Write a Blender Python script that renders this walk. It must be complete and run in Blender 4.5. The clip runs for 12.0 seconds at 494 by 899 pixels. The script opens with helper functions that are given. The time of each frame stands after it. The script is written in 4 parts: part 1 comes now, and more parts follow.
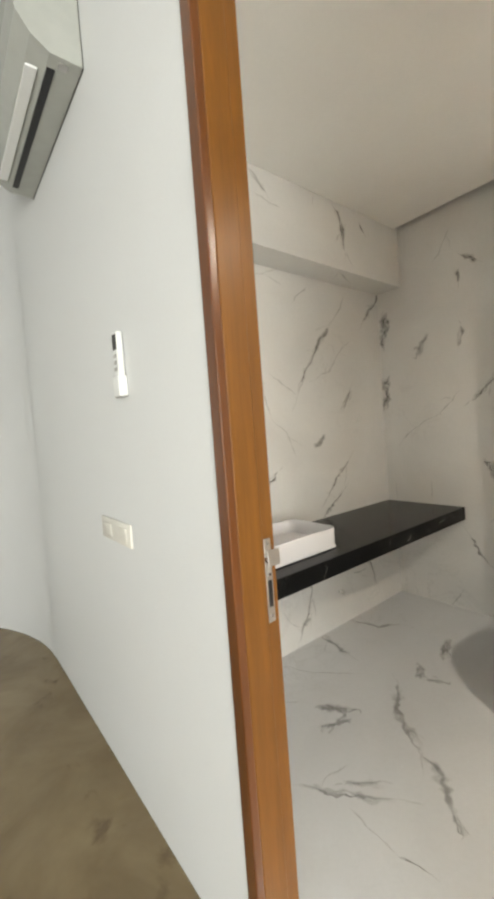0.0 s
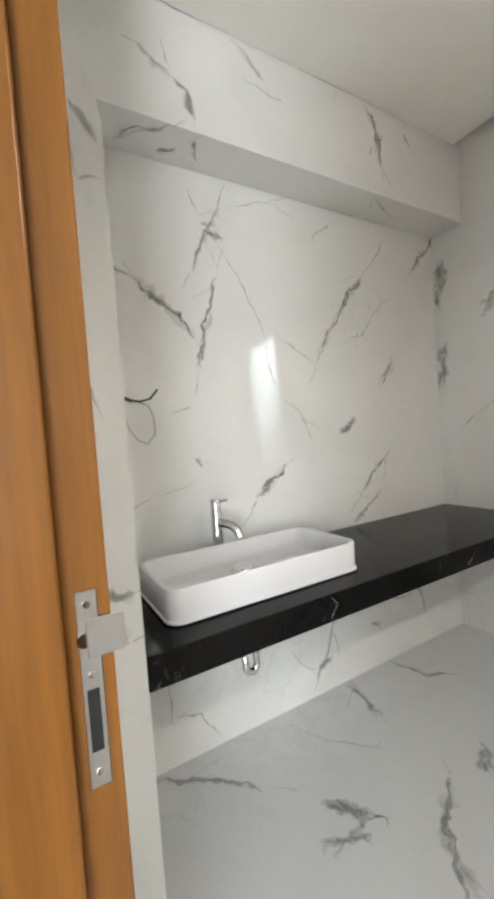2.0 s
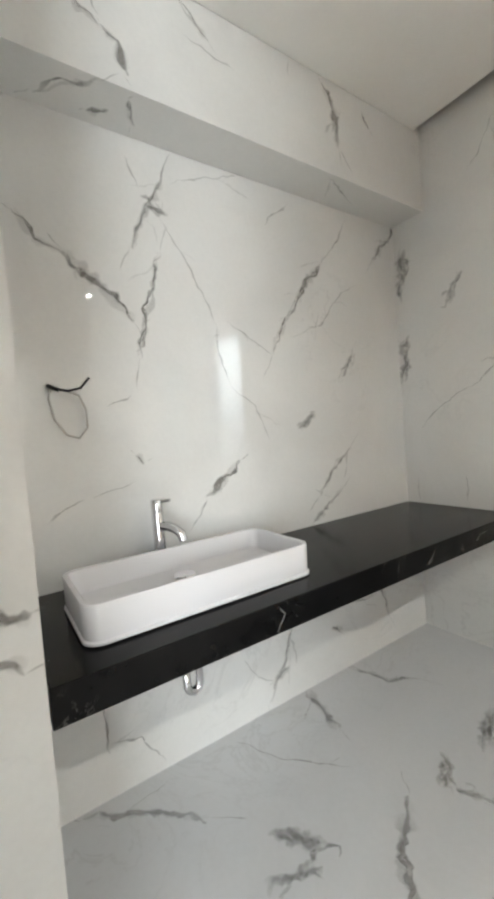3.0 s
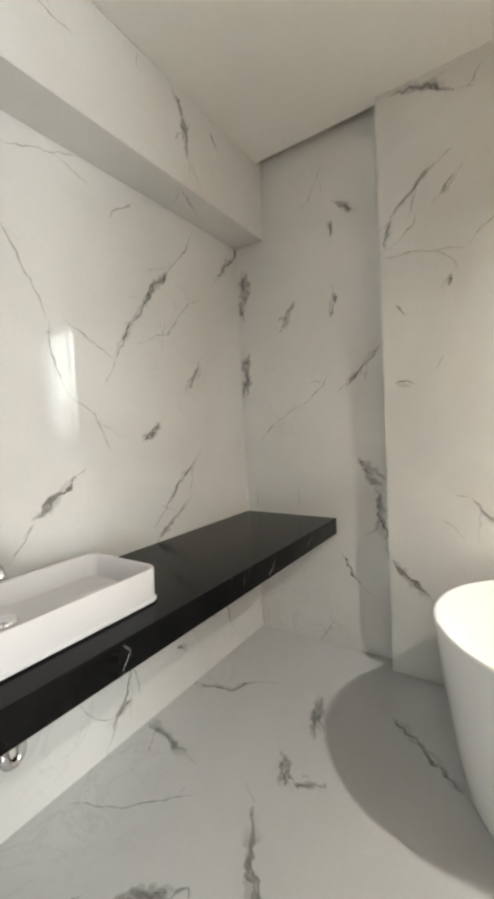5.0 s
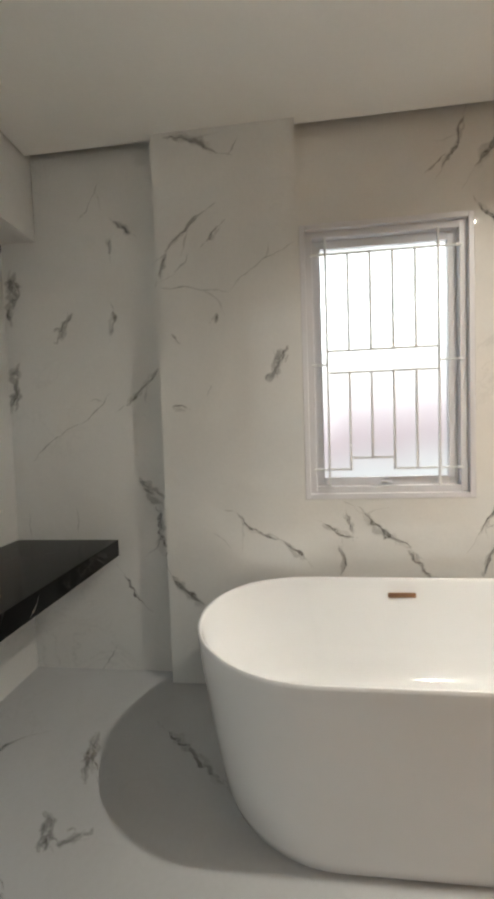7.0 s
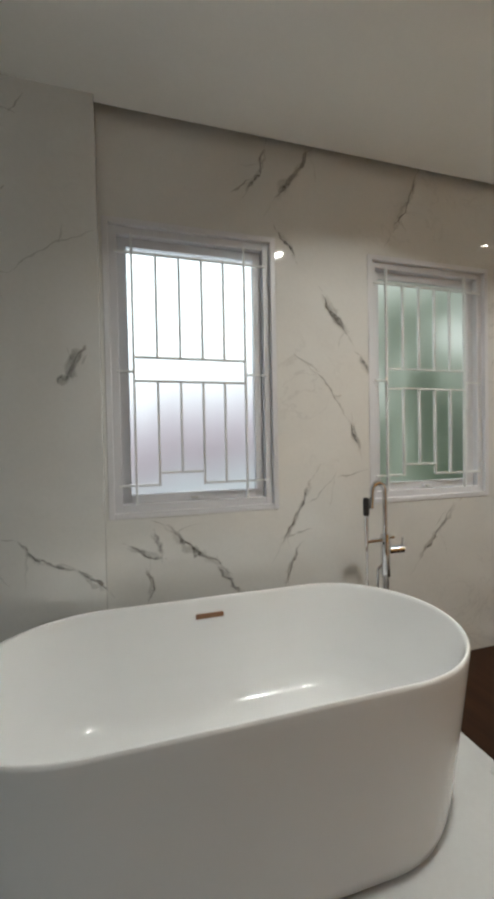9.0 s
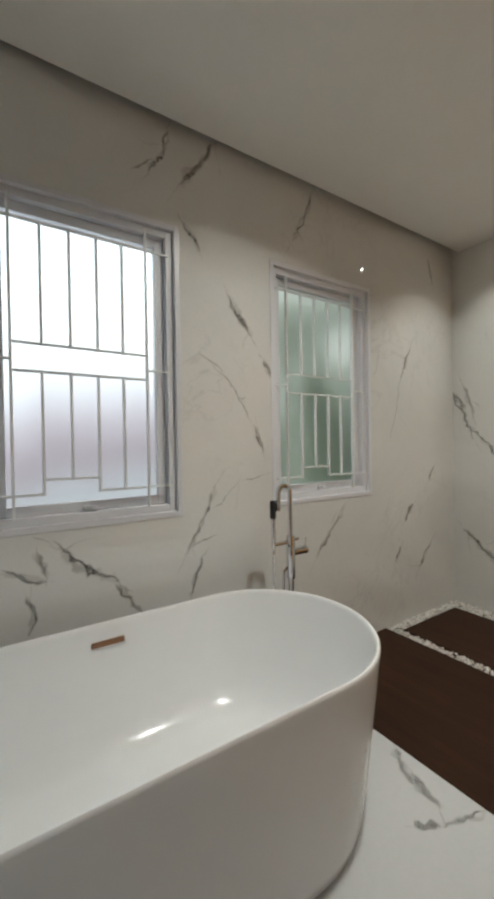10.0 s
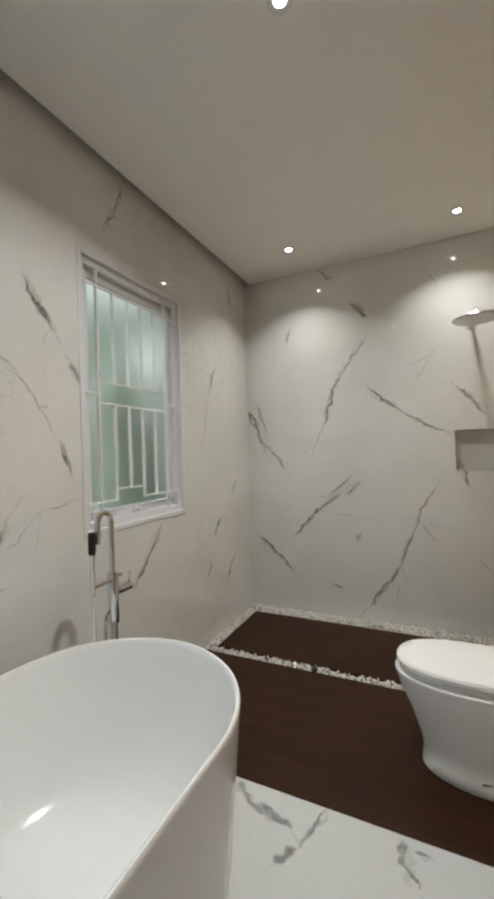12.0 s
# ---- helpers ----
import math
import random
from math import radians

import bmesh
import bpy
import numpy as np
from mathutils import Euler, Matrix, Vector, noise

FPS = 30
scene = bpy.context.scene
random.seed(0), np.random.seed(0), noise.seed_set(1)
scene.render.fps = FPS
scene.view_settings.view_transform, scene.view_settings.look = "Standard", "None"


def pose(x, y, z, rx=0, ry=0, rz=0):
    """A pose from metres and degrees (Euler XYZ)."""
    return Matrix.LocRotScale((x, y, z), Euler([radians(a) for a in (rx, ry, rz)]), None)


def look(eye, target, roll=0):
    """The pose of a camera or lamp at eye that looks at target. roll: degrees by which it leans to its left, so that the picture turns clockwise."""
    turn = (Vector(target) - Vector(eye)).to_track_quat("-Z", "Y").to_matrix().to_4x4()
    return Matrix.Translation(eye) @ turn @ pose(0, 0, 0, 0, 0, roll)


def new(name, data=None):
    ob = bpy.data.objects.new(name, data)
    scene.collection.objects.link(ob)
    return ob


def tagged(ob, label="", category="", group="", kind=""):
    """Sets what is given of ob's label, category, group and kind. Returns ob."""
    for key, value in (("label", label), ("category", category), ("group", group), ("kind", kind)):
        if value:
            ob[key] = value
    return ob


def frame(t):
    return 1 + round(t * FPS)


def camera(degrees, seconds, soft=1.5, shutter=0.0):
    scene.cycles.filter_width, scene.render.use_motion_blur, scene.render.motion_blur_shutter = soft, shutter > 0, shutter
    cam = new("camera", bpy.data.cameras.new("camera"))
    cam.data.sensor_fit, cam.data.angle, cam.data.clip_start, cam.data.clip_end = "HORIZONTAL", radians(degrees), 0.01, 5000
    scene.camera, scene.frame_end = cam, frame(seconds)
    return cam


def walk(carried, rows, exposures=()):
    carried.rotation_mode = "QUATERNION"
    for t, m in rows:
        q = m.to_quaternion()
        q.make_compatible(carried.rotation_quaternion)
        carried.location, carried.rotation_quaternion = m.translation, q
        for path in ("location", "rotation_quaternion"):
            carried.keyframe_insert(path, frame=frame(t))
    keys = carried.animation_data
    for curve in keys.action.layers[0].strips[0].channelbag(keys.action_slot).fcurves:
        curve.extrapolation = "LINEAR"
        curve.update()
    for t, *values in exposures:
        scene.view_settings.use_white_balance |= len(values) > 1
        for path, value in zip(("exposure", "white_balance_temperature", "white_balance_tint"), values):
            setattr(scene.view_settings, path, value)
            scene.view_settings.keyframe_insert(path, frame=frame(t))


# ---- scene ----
cam = camera(63.6, 12.0, soft=4.0)
PATH = [
    (0, (0.078, 1.093, 1.413), (1.307, 2.668, 1.324), -4.2),
    (0.5, (0.276, 1.198, 1.399), (1.4, 2.85, 1.313), -4.2),
    (1, (0.417, 1.278, 1.369), (1.467, 2.978, 1.292), -4.3),
    (1.5, (0.541, 1.355, 1.336), (1.557, 3.076, 1.259), -4.2),
    (2, (0.663, 1.398, 1.295), (1.658, 3.131, 1.223), -4.2),
    (2.5, (0.767, 1.434, 1.262), (1.79, 3.151, 1.186), -4.3),
    (4.5, (0.871, 1.511, 1.281), (2.384, 2.816, 1.184), -3.4),
    (5, (0.855, 1.53, 1.295), (2.515, 2.641, 1.195), -2.8),
    (5.5, (0.841, 1.524, 1.294), (2.625, 2.425, 1.201), -2.7),
    (6, (0.82, 1.515, 1.319), (2.7, 2.188, 1.222), -2.3),
    (6.5, (0.844, 1.463, 1.344), (2.792, 1.904, 1.243), -2.1),
    (7, (0.889, 1.394, 1.35), (2.875, 1.618, 1.258), -1.9),
    (9, (1.037, 1.219, 1.339), (2.956, 0.659, 1.296), -1.1),
    (9.5, (1.111, 1.248, 1.334), (2.929, 0.417, 1.304), -1.1),
    (10, (1.194, 1.287, 1.324), (2.864, 0.188, 1.3), -0.9),
    (10.5, (1.259, 1.28, 1.311), (2.767, -0.035, 1.296), -1.1),
    (11, (1.33, 1.275, 1.313), (2.643, -0.234, 1.311), -1.3),
    (11.5, (1.409, 1.277, 1.325), (2.498, -0.401, 1.341), -1.6),
    (12, (1.494, 1.29, 1.343), (2.353, -0.516, 1.367), -1.9),
]
EXPOSURES = [(0.0, 0.95, 7200, 9), (0.5, 1.0, 7150, 9), (2.5, 1.2, 6300, 8), (5.5, 1.13, 6800, 8), (7.0, 0.46, 6750, 8),
             (9.0, -0.19, 6250, 5), (10.5, -0.26, 6250, 5), (12.0, -0.04, 6150, 5)]
walk(cam, [(t, look(eye, target, roll)) for t, eye, target, roll in PATH], EXPOSURES)

# ---- plan, in metres ----
X_IN, X_OUT = 0.74, 0.60          # door wall: bathroom face, bedroom face
X_WIN, X_OUTSIDE = 3.03, 3.20     # window wall: inner and outer face
X_COL, X_CEIL = 2.93, 2.975       # column face, free edge of the ceiling
Y_S, Y_VAN, Y_BEAM, Y_CNT, Y_PLINTH = -1.99, 3.0, 2.79, 2.385, 2.92
CEIL, BEAM_Z, TOP = 2.877, 2.447, 3.15
DOOR_A, DOOR_B, DOOR_H = 0.98, 1.878, 2.75
WINDOWS = ((0.49, 1.30, 1.0, 2.38), (-0.93, -0.12, 0.99, 2.36))
BED_X, BED_Y0, BED_Y1, BED_TOP = -3.2, -2.4, 5.6, 3.2
LAMPS = ((1.92, 0.02), (2.45, -1.565), (1.32, -1.63))

# ---- light ----
world = bpy.data.worlds.new("sky")
scene.world = world
world.use_nodes = True
sky = world.node_tree.nodes.new("ShaderNodeTexSky")
sky.sky_type, sky.sun_disc, sky.sun_elevation, sky.sun_rotation = "NISHITA", False, radians(50), radians(200)
world.node_tree.links.new(sky.outputs[0], world.node_tree.nodes["Background"].inputs[0])
world.node_tree.nodes["Background"].inputs[1].default_value = 0.1


def area_lamp(name, m, sx, sy, power, colour):
    d = bpy.data.lights.new(name, "AREA")
    d.shape, d.size, d.size_y, d.energy, d.color = "RECTANGLE", sx, sy, power, colour
    ob = new(name, d)
    ob.matrix_world = m
    return ob


def disc_lamp(name, x, y, z, power, colour, spread):
    d = bpy.data.lights.new(name, "AREA")
    d.shape, d.size, d.energy, d.color, d.spread = "DISK", 0.08, power, colour, radians(spread)
    ob = new(name, d)
    ob.matrix_world = pose(x, y, z)
    return ob


# bedroom daylight: a lamp in an unseen window opening, its place assumed
area_lamp("bedroom_daylight", look((-1.9, BED_Y0 - 0.01, 1.4), (-1.9, 5, 1.4)), 2.2, 2.1, 150, (0.92, 0.97, 1.0))
for (x, y), power, spread in zip(LAMPS, (21, 5.2, 5.2), (142, 112, 112)):
    disc_lamp("downlight_beam", x, y, CEIL - 0.0115, power, (1.0, 0.945, 0.86), spread)

# skylight through the two windows, from just outside each opening
area_lamp("window_skylight", look((3.6, 0.15, 2.0), (2.6, 1.55, 1.6)), 0.9, 1.2, 8, (0.93, 0.98, 1.0))
area_lamp("window_skylight", look((X_OUTSIDE + 0.12, -0.32, 2.64), (X_WIN - 0.1, -0.62, 1.4)), 0.7, 0.16, 5.5, (0.93, 0.98, 1.0))

# ---- materials ----
def material(name):
    m = bpy.data.materials.new(name)
    m.use_nodes = True
    return m, m.node_tree.nodes, m.node_tree.links, m.node_tree.nodes["Principled BSDF"]


def ramp(nodes, stops):
    r = nodes.new("ShaderNodeValToRGB")
    while len(r.color_ramp.elements) < len(stops):
        r.color_ramp.elements.new(0.5)
    for e, (p, c) in zip(r.color_ramp.elements, stops):
        e.position, e.color = p, (*c, 1)
    return r


def noise_node(nodes, links, coord, scale, detail=4.0, rough=0.5, distortion=0.0):
    n = nodes.new("ShaderNodeTexNoise")
    n.inputs["Scale"].default_value, n.inputs["Detail"].default_value = scale, detail
    n.inputs["Roughness"].default_value, n.inputs["Distortion"].default_value = rough, distortion
    links.new(coord, n.inputs["Vector"])
    return n


def mix(nodes, links, kind, fac, a, b):
    n = nodes.new("ShaderNodeMixRGB")
    n.blend_type = kind
    for socket, v in zip(n.inputs, (fac, a, b)):
        if isinstance(v, bpy.types.NodeSocket):
            links.new(v, socket)
        else:
            socket.default_value = v if isinstance(v, float) else (*v, 1)
    return n.outputs[0]


def bump(nodes, links, bsdf, height, strength, distance):
    b = nodes.new("ShaderNodeBump")
    b.inputs["Strength"].default_value, b.inputs["Distance"].default_value = strength, distance
    links.new(height, b.inputs["Height"])
    links.new(b.outputs[0], bsdf.inputs["Normal"])


def plain(name, colour, rough=0.5, metal=0.0, spread=0.06, scale=30.0, relief=0.0, coat=0.0):
    """Paint, ceramic, plastic or metal with a little unevenness in colour and gloss."""
    m, nodes, links, bsdf = material(name)
    co = nodes.new("ShaderNodeTexCoord").outputs["Object"]
    n1 = noise_node(nodes, links, co, scale, 5, 0.6)
    n2 = noise_node(nodes, links, co, scale / 14, 3)
    lo, hi = [c * (1 - spread) for c in colour], [min(1, c * (1 + spread)) for c in colour]
    both = mix(nodes, links, "MIX", 0.5, n1.outputs["Fac"], n2.outputs["Fac"])
    r = ramp(nodes, ((0.3, lo), (0.7, hi)))
    links.new(both, r.inputs[0])
    links.new(r.outputs[0], bsdf.inputs["Base Color"])
    rr = ramp(nodes, ((0.3, [max(0.02, rough - 0.06)] * 3), (0.7, [rough + 0.06] * 3)))
    links.new(n2.outputs["Fac"], rr.inputs[0])
    links.new(rr.outputs[0], bsdf.inputs["Roughness"])
    bsdf.inputs["Metallic"].default_value = metal
    bsdf.inputs["Coat Weight"].default_value = coat
    if relief:
        bump(nodes, links, bsdf, n1.outputs["Fac"], 0.3, relief)
    return m


def marble(name, base, grey, rough, seed, gloss=0.5):
    """Polished white porcelain slabs with faint cloudy grey and hair-fine veins."""
    m, nodes, links, bsdf = material(name)
    co = nodes.new("ShaderNodeTexCoord").outputs["Object"]
    mp = nodes.new("ShaderNodeMapping")
    mp.inputs["Location"].default_value = (seed * 3.7, seed * 1.3, seed * 2.1)
    mp.inputs["Rotation"].default_value = (0.5, 0.4, 0.6)
    links.new(co, mp.inputs[0])
    cloud = noise_node(nodes, links, mp.outputs[0], 1.1, 5, 0.55, 0.8)
    fine = noise_node(nodes, links, mp.outputs[0], 2.3, 9, 0.62, 1.3)
    gate = noise_node(nodes, links, mp.outputs[0], 0.9, 2, 0.5)
    grain = noise_node(nodes, links, mp.outputs[0], 60, 3, 0.5)
    cr = ramp(nodes, ((0.32, [c * 0.90 for c in base]), (0.62, base)))
    links.new(cloud.outputs["Fac"], cr.inputs[0])
    vr = ramp(nodes, ((0.485, (0, 0, 0)), (0.5, (1, 1, 1)), (0.515, (0, 0, 0))))
    links.new(fine.outputs["Fac"], vr.inputs[0])
    gr = ramp(nodes, ((0.50, (0, 0, 0)), (0.72, (0.42, 0.42, 0.42))))
    links.new(gate.outputs["Fac"], gr.inputs[0])
    amount = mix(nodes, links, "MULTIPLY", 1.0, vr.outputs[0], gr.outputs[0])
    colour = mix(nodes, links, "MIX", amount, cr.outputs[0], grey)
    gn = ramp(nodes, ((0.3, (0.97, 0.97, 0.97)), (0.7, (1, 1, 1))))
    links.new(grain.outputs["Fac"], gn.inputs[0])
    colour = mix(nodes, links, "MULTIPLY", 1.0, colour, gn.outputs[0])
    links.new(colour, bsdf.inputs["Base Color"])
    rr = ramp(nodes, ((0.35, [max(0.02, rough * 0.7)] * 3), (0.7, [rough * 1.35] * 3)))
    links.new(cloud.outputs["Fac"], rr.inputs[0])
    links.new(rr.outputs[0], bsdf.inputs["Roughness"])
    bsdf.inputs["Specular IOR Level"].default_value = gloss
    bump(nodes, links, bsdf, cloud.outputs["Fac"], 0.05, 0.004)
    return m


def vein_material(name, colour):
    """The grey of a vein: dense along its middle, feathered and broken at the edges."""
    m, nodes, links, bsdf = material(name)
    tc = nodes.new("ShaderNodeTexCoord")
    sep = nodes.new("ShaderNodeSeparateXYZ")
    links.new(tc.outputs["UV"], sep.inputs[0])
    n = noise_node(nodes, links, tc.outputs["Object"], 17, 4, 0.55, 0.2)
    n2 = noise_node(nodes, links, tc.outputs["Object"], 140, 3, 0.6)
    soft = ramp(nodes, ((0.0, (0, 0, 0)), (0.5, (1, 1, 1)), (1.0, (0, 0, 0))))
    links.new(sep.outputs["X"], soft.inputs[0])
    body = mix(nodes, links, "ADD", 1.0, soft.outputs[0], n.outputs["Fac"])
    body = mix(nodes, links, "ADD", 0.25, body, n2.outputs["Fac"])
    cut = ramp(nodes, ((0.40, (0, 0, 0)), (0.58, (0.9, 0.9, 0.9)), (0.8, (1, 1, 1))))
    half = mix(nodes, links, "MULTIPLY", 1.0, body, (0.5, 0.5, 0.5))
    links.new(half, cut.inputs[0])
    fade = mix(nodes, links, "MULTIPLY", 1.0, cut.outputs[0], sep.outputs["Y"])
    bsdf.inputs["Base Color"].default_value = (*colour, 1)
    bsdf.inputs["Roughness"].default_value = 0.12
    tone = ramp(nodes, ((0.3, [c * 0.75 for c in colour]), (0.7, [c * 1.35 for c in colour])))
    links.new(n.outputs["Fac"], tone.inputs[0])
    links.new(tone.outputs[0], bsdf.inputs["Base Color"])
    links.new(fade, bsdf.inputs["Alpha"])
    return m


def wood(name, dark, light, axis, scale, rough, coat=0.0, gloss=0.3):
    m, nodes, links, bsdf = material(name)
    co = nodes.new("ShaderNodeTexCoord").outputs["Object"]
    mp = nodes.new("ShaderNodeMapping")
    stretch = [scale, scale, scale]
    stretch[axis] = scale * 0.06
    mp.inputs["Scale"].default_value = stretch
    links.new(co, mp.inputs[0])
    n1 = noise_node(nodes, links, mp.outputs[0], 1.0, 8, 0.6, 0.6)
    n2 = noise_node(nodes, links, mp.outputs[0], 7.0, 3, 0.6)
    n3 = noise_node(nodes, links, co, 2.0, 2)
    r = ramp(nodes, ((0.3, dark), (0.7, light)))
    both = mix(nodes, links, "MIX", 0.3, n1.outputs["Fac"], n2.outputs["Fac"])
    links.new(mix(nodes, links, "MIX", 0.25, both, n3.outputs["Fac"]), r.inputs[0])
    links.new(r.outputs[0], bsdf.inputs["Base Color"])
    bsdf.inputs["Roughness"].default_value = rough
    bsdf.inputs["Specular IOR Level"].default_value = gloss
    bsdf.inputs["Coat Weight"].default_value = coat
    bsdf.inputs["Coat Roughness"].default_value = 0.28
    bump(nodes, links, bsdf, n2.outputs["Fac"], 0.15, 0.0006)
    return m


def glow(name, colour, strength):
    m, nodes, links, bsdf = material(name)
    bsdf.inputs["Base Color"].default_value = (*colour, 1)
    bsdf.inputs["Emission Color"].default_value = (*colour, 1)
    bsdf.inputs["Emission Strength"].default_value = strength
    return m


WALL_MARBLE = marble("wall_marble", (0.79, 0.787, 0.765), (0.42, 0.41, 0.40), 0.03, 1, 1.0)
FLOOR_MARBLE = marble("floor_marble", (0.62, 0.632, 0.642), (0.42, 0.42, 0.42), 0.09, 2, 0.7)
VEIN = vein_material("vein_grey", (0.27, 0.258, 0.242))
FLOOR_VEIN = vein_material("pale_vein_grey", (0.36, 0.355, 0.35))
CREAM = plain("aged_cream_plastic", (0.70, 0.68, 0.62), 0.4, scale=20, spread=0.03)
WHITE_VEIN = vein_material("vein_white", (0.55, 0.53, 0.50))
PAINT = plain("white_wall_paint", (0.68, 0.69, 0.69), 0.55, scale=90, spread=0.02, relief=0.0008)
CEIL_PAINT = plain("ceiling_paint", (0.90, 0.89, 0.85), 0.8, scale=60, spread=0.02, relief=0.0005)
JAMB_WOOD = wood("varnished_door_wood", (0.115, 0.043, 0.0065), (0.235, 0.092, 0.0135), 2, 26, 0.42, 0.2)
DARK_WOOD = wood("dark_wood_edge", (0.08, 0.026, 0.007), (0.17, 0.056, 0.013), 2, 26, 0.25, 0.6)
# assumed colour of the unseen west wall, chosen for its warm bounce
WARM_BOUNCE = wood("warm_bounce_wood", (0.52, 0.29, 0.10), (0.66, 0.39, 0.165), 2, 14, 0.4)
DECK_WOOD = wood("dark_deck_wood", (0.016, 0.0062, 0.0024), (0.048, 0.0195, 0.0080), 0, 16, 0.5, 0.0, 0.14)
TUB_WHITE = plain("white_acrylic", (0.90, 0.905, 0.91), 0.12, scale=8, spread=0.01)
CERAMIC = plain("white_ceramic", (0.85, 0.85, 0.85), 0.06, scale=8, spread=0.01)
BASIN_WHITE = plain("satin_white_ceramic", (0.66, 0.65, 0.66), 0.10, scale=8, spread=0.01)
CHROME = plain("polished_chrome", (0.74, 0.74, 0.75), 0.08, 1.0, scale=12, spread=0.02)
STEEL = plain("brushed_steel", (0.55, 0.54, 0.52), 0.36, 1.0, scale=80)
ALU = plain("white_aluminium", (0.70, 0.70, 0.73), 0.35, scale=20, spread=0.02)
BAR_WHITE = plain("painted_grille_bar", (0.80, 0.81, 0.81), 0.4, scale=30)
BLACK = plain("black_plastic", (0.012, 0.012, 0.013), 0.4, scale=30)
PLASTIC = plain("white_plastic", (0.78, 0.79, 0.78), 0.35, scale=20, spread=0.02)
FILM = plain("glossy_wrapped_plastic", (0.40, 0.41, 0.38), 0.18, scale=9, spread=0.12)
GROUT = plain("grey_grout", (0.35, 0.34, 0.33), 0.9, scale=60)
SCREED = plain("grey_screed", (0.22, 0.21, 0.20), 0.9, scale=40)
COPPER = plain("bronze_overflow", (0.30, 0.17, 0.10), 0.35, 0.7, scale=40)
CABLE = plain("grey_cable", (0.48, 0.46, 0.43), 0.5, scale=60)


def black_marble():
    m, nodes, links, bsdf = material("black_marble")
    co = nodes.new("ShaderNodeTexCoord").outputs["Object"]
    a = noise_node(nodes, links, co, 3.0, 8, 0.6, 1.6)
    g = noise_node(nodes, links, co, 1.7, 2)
    c = noise_node(nodes, links, co, 9.0, 4, 0.6)
    v = ramp(nodes, ((0.492, (0, 0, 0)), (0.5, (1, 1, 1)), (0.508, (0, 0, 0))))
    links.new(a.outputs["Fac"], v.inputs[0])
    gate = ramp(nodes, ((0.55, (0, 0, 0)), (0.68, (0.8, 0.8, 0.8))))
    links.new(g.outputs["Fac"], gate.inputs[0])
    base = ramp(nodes, ((0.35, (0.003, 0.003, 0.0032)), (0.7, (0.008, 0.0077, 0.0074))))
    links.new(c.outputs["Fac"], base.inputs[0])
    amount = mix(nodes, links, "MULTIPLY", 1.0, v.outputs[0], gate.outputs[0])
    links.new(mix(nodes, links, "MIX", amount, base.outputs[0], (0.30, 0.29, 0.28)), bsdf.inputs["Base Color"])
    bsdf.inputs["Roughness"].default_value = 0.17
    bsdf.inputs["Specular IOR Level"].default_value = 0.13
    return m


def bedroom_floor_material():
    m, nodes, links, bsdf = material("brown_stone_floor")
    co = nodes.new("ShaderNodeTexCoord").outputs["Object"]
    a = noise_node(nodes, links, co, 2.2, 5, 0.6, 0.6)
    b = noise_node(nodes, links, co, 5.5, 4, 0.55, 0.3)
    r = ramp(nodes, ((0.3, (0.15, 0.105, 0.052)), (0.7, (0.24, 0.18, 0.10))))
    links.new(a.outputs["Fac"], r.inputs[0])
    d = ramp(nodes, ((0.60, (0, 0, 0)), (0.70, (0.65, 0.65, 0.65))))
    links.new(b.outputs["Fac"], d.inputs[0])
    links.new(mix(nodes, links, "MIX", d.outputs[0], r.outputs[0], (0.09, 0.06, 0.03)), bsdf.inputs["Base Color"])
    bsdf.inputs["Roughness"].default_value = 0.18
    return m


def frosted_glass():
    m, nodes, links, bsdf = material("frosted_glass")
    co = nodes.new("ShaderNodeTexCoord").outputs["Object"]
    bsdf.inputs["Base Color"].default_value = (0.93, 0.96, 0.95, 1)
    bsdf.inputs["Transmission Weight"].default_value = 1.0
    bsdf.inputs["IOR"].default_value = 1.3
    bsdf.inputs["Roughness"].default_value = 0.45
    n = noise_node(nodes, links, co, 120, 2)
    bump(nodes, links, bsdf, n.outputs["Fac"], 0.2, 0.001)
    return m


BLACK_MARBLE = black_marble()
BED_FLOOR = bedroom_floor_material()
FROSTED = frosted_glass()
LED = glow("warm_led", (1.0, 0.92, 0.80), 25.0)


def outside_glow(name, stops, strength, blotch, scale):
    """A backdrop outside a frosted pane: daylight, walls and greenery painted as glowing colour, graded by height."""
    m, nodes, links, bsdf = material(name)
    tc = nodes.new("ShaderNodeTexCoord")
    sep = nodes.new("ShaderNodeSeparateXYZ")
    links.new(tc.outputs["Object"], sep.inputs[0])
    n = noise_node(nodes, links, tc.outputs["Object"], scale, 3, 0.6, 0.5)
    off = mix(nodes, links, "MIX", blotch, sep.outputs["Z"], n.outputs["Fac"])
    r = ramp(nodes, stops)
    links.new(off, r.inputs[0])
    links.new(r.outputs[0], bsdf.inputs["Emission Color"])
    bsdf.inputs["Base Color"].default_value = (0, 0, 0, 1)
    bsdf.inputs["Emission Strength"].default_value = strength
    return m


# ---- mesh helpers ----
def box(bm, x0, x1, y0, y1, z0, z1):
    v = [bm.verts.new((x, y, z)) for x in (x0, x1) for y in (y0, y1) for z in (z0, z1)]
    for f in ((0, 1, 3, 2), (4, 6, 7, 5), (0, 4, 5, 1), (2, 3, 7, 6), (0, 2, 6, 4), (1, 5, 7, 3)):
        bm.faces.new([v[i] for i in f])
    return bm


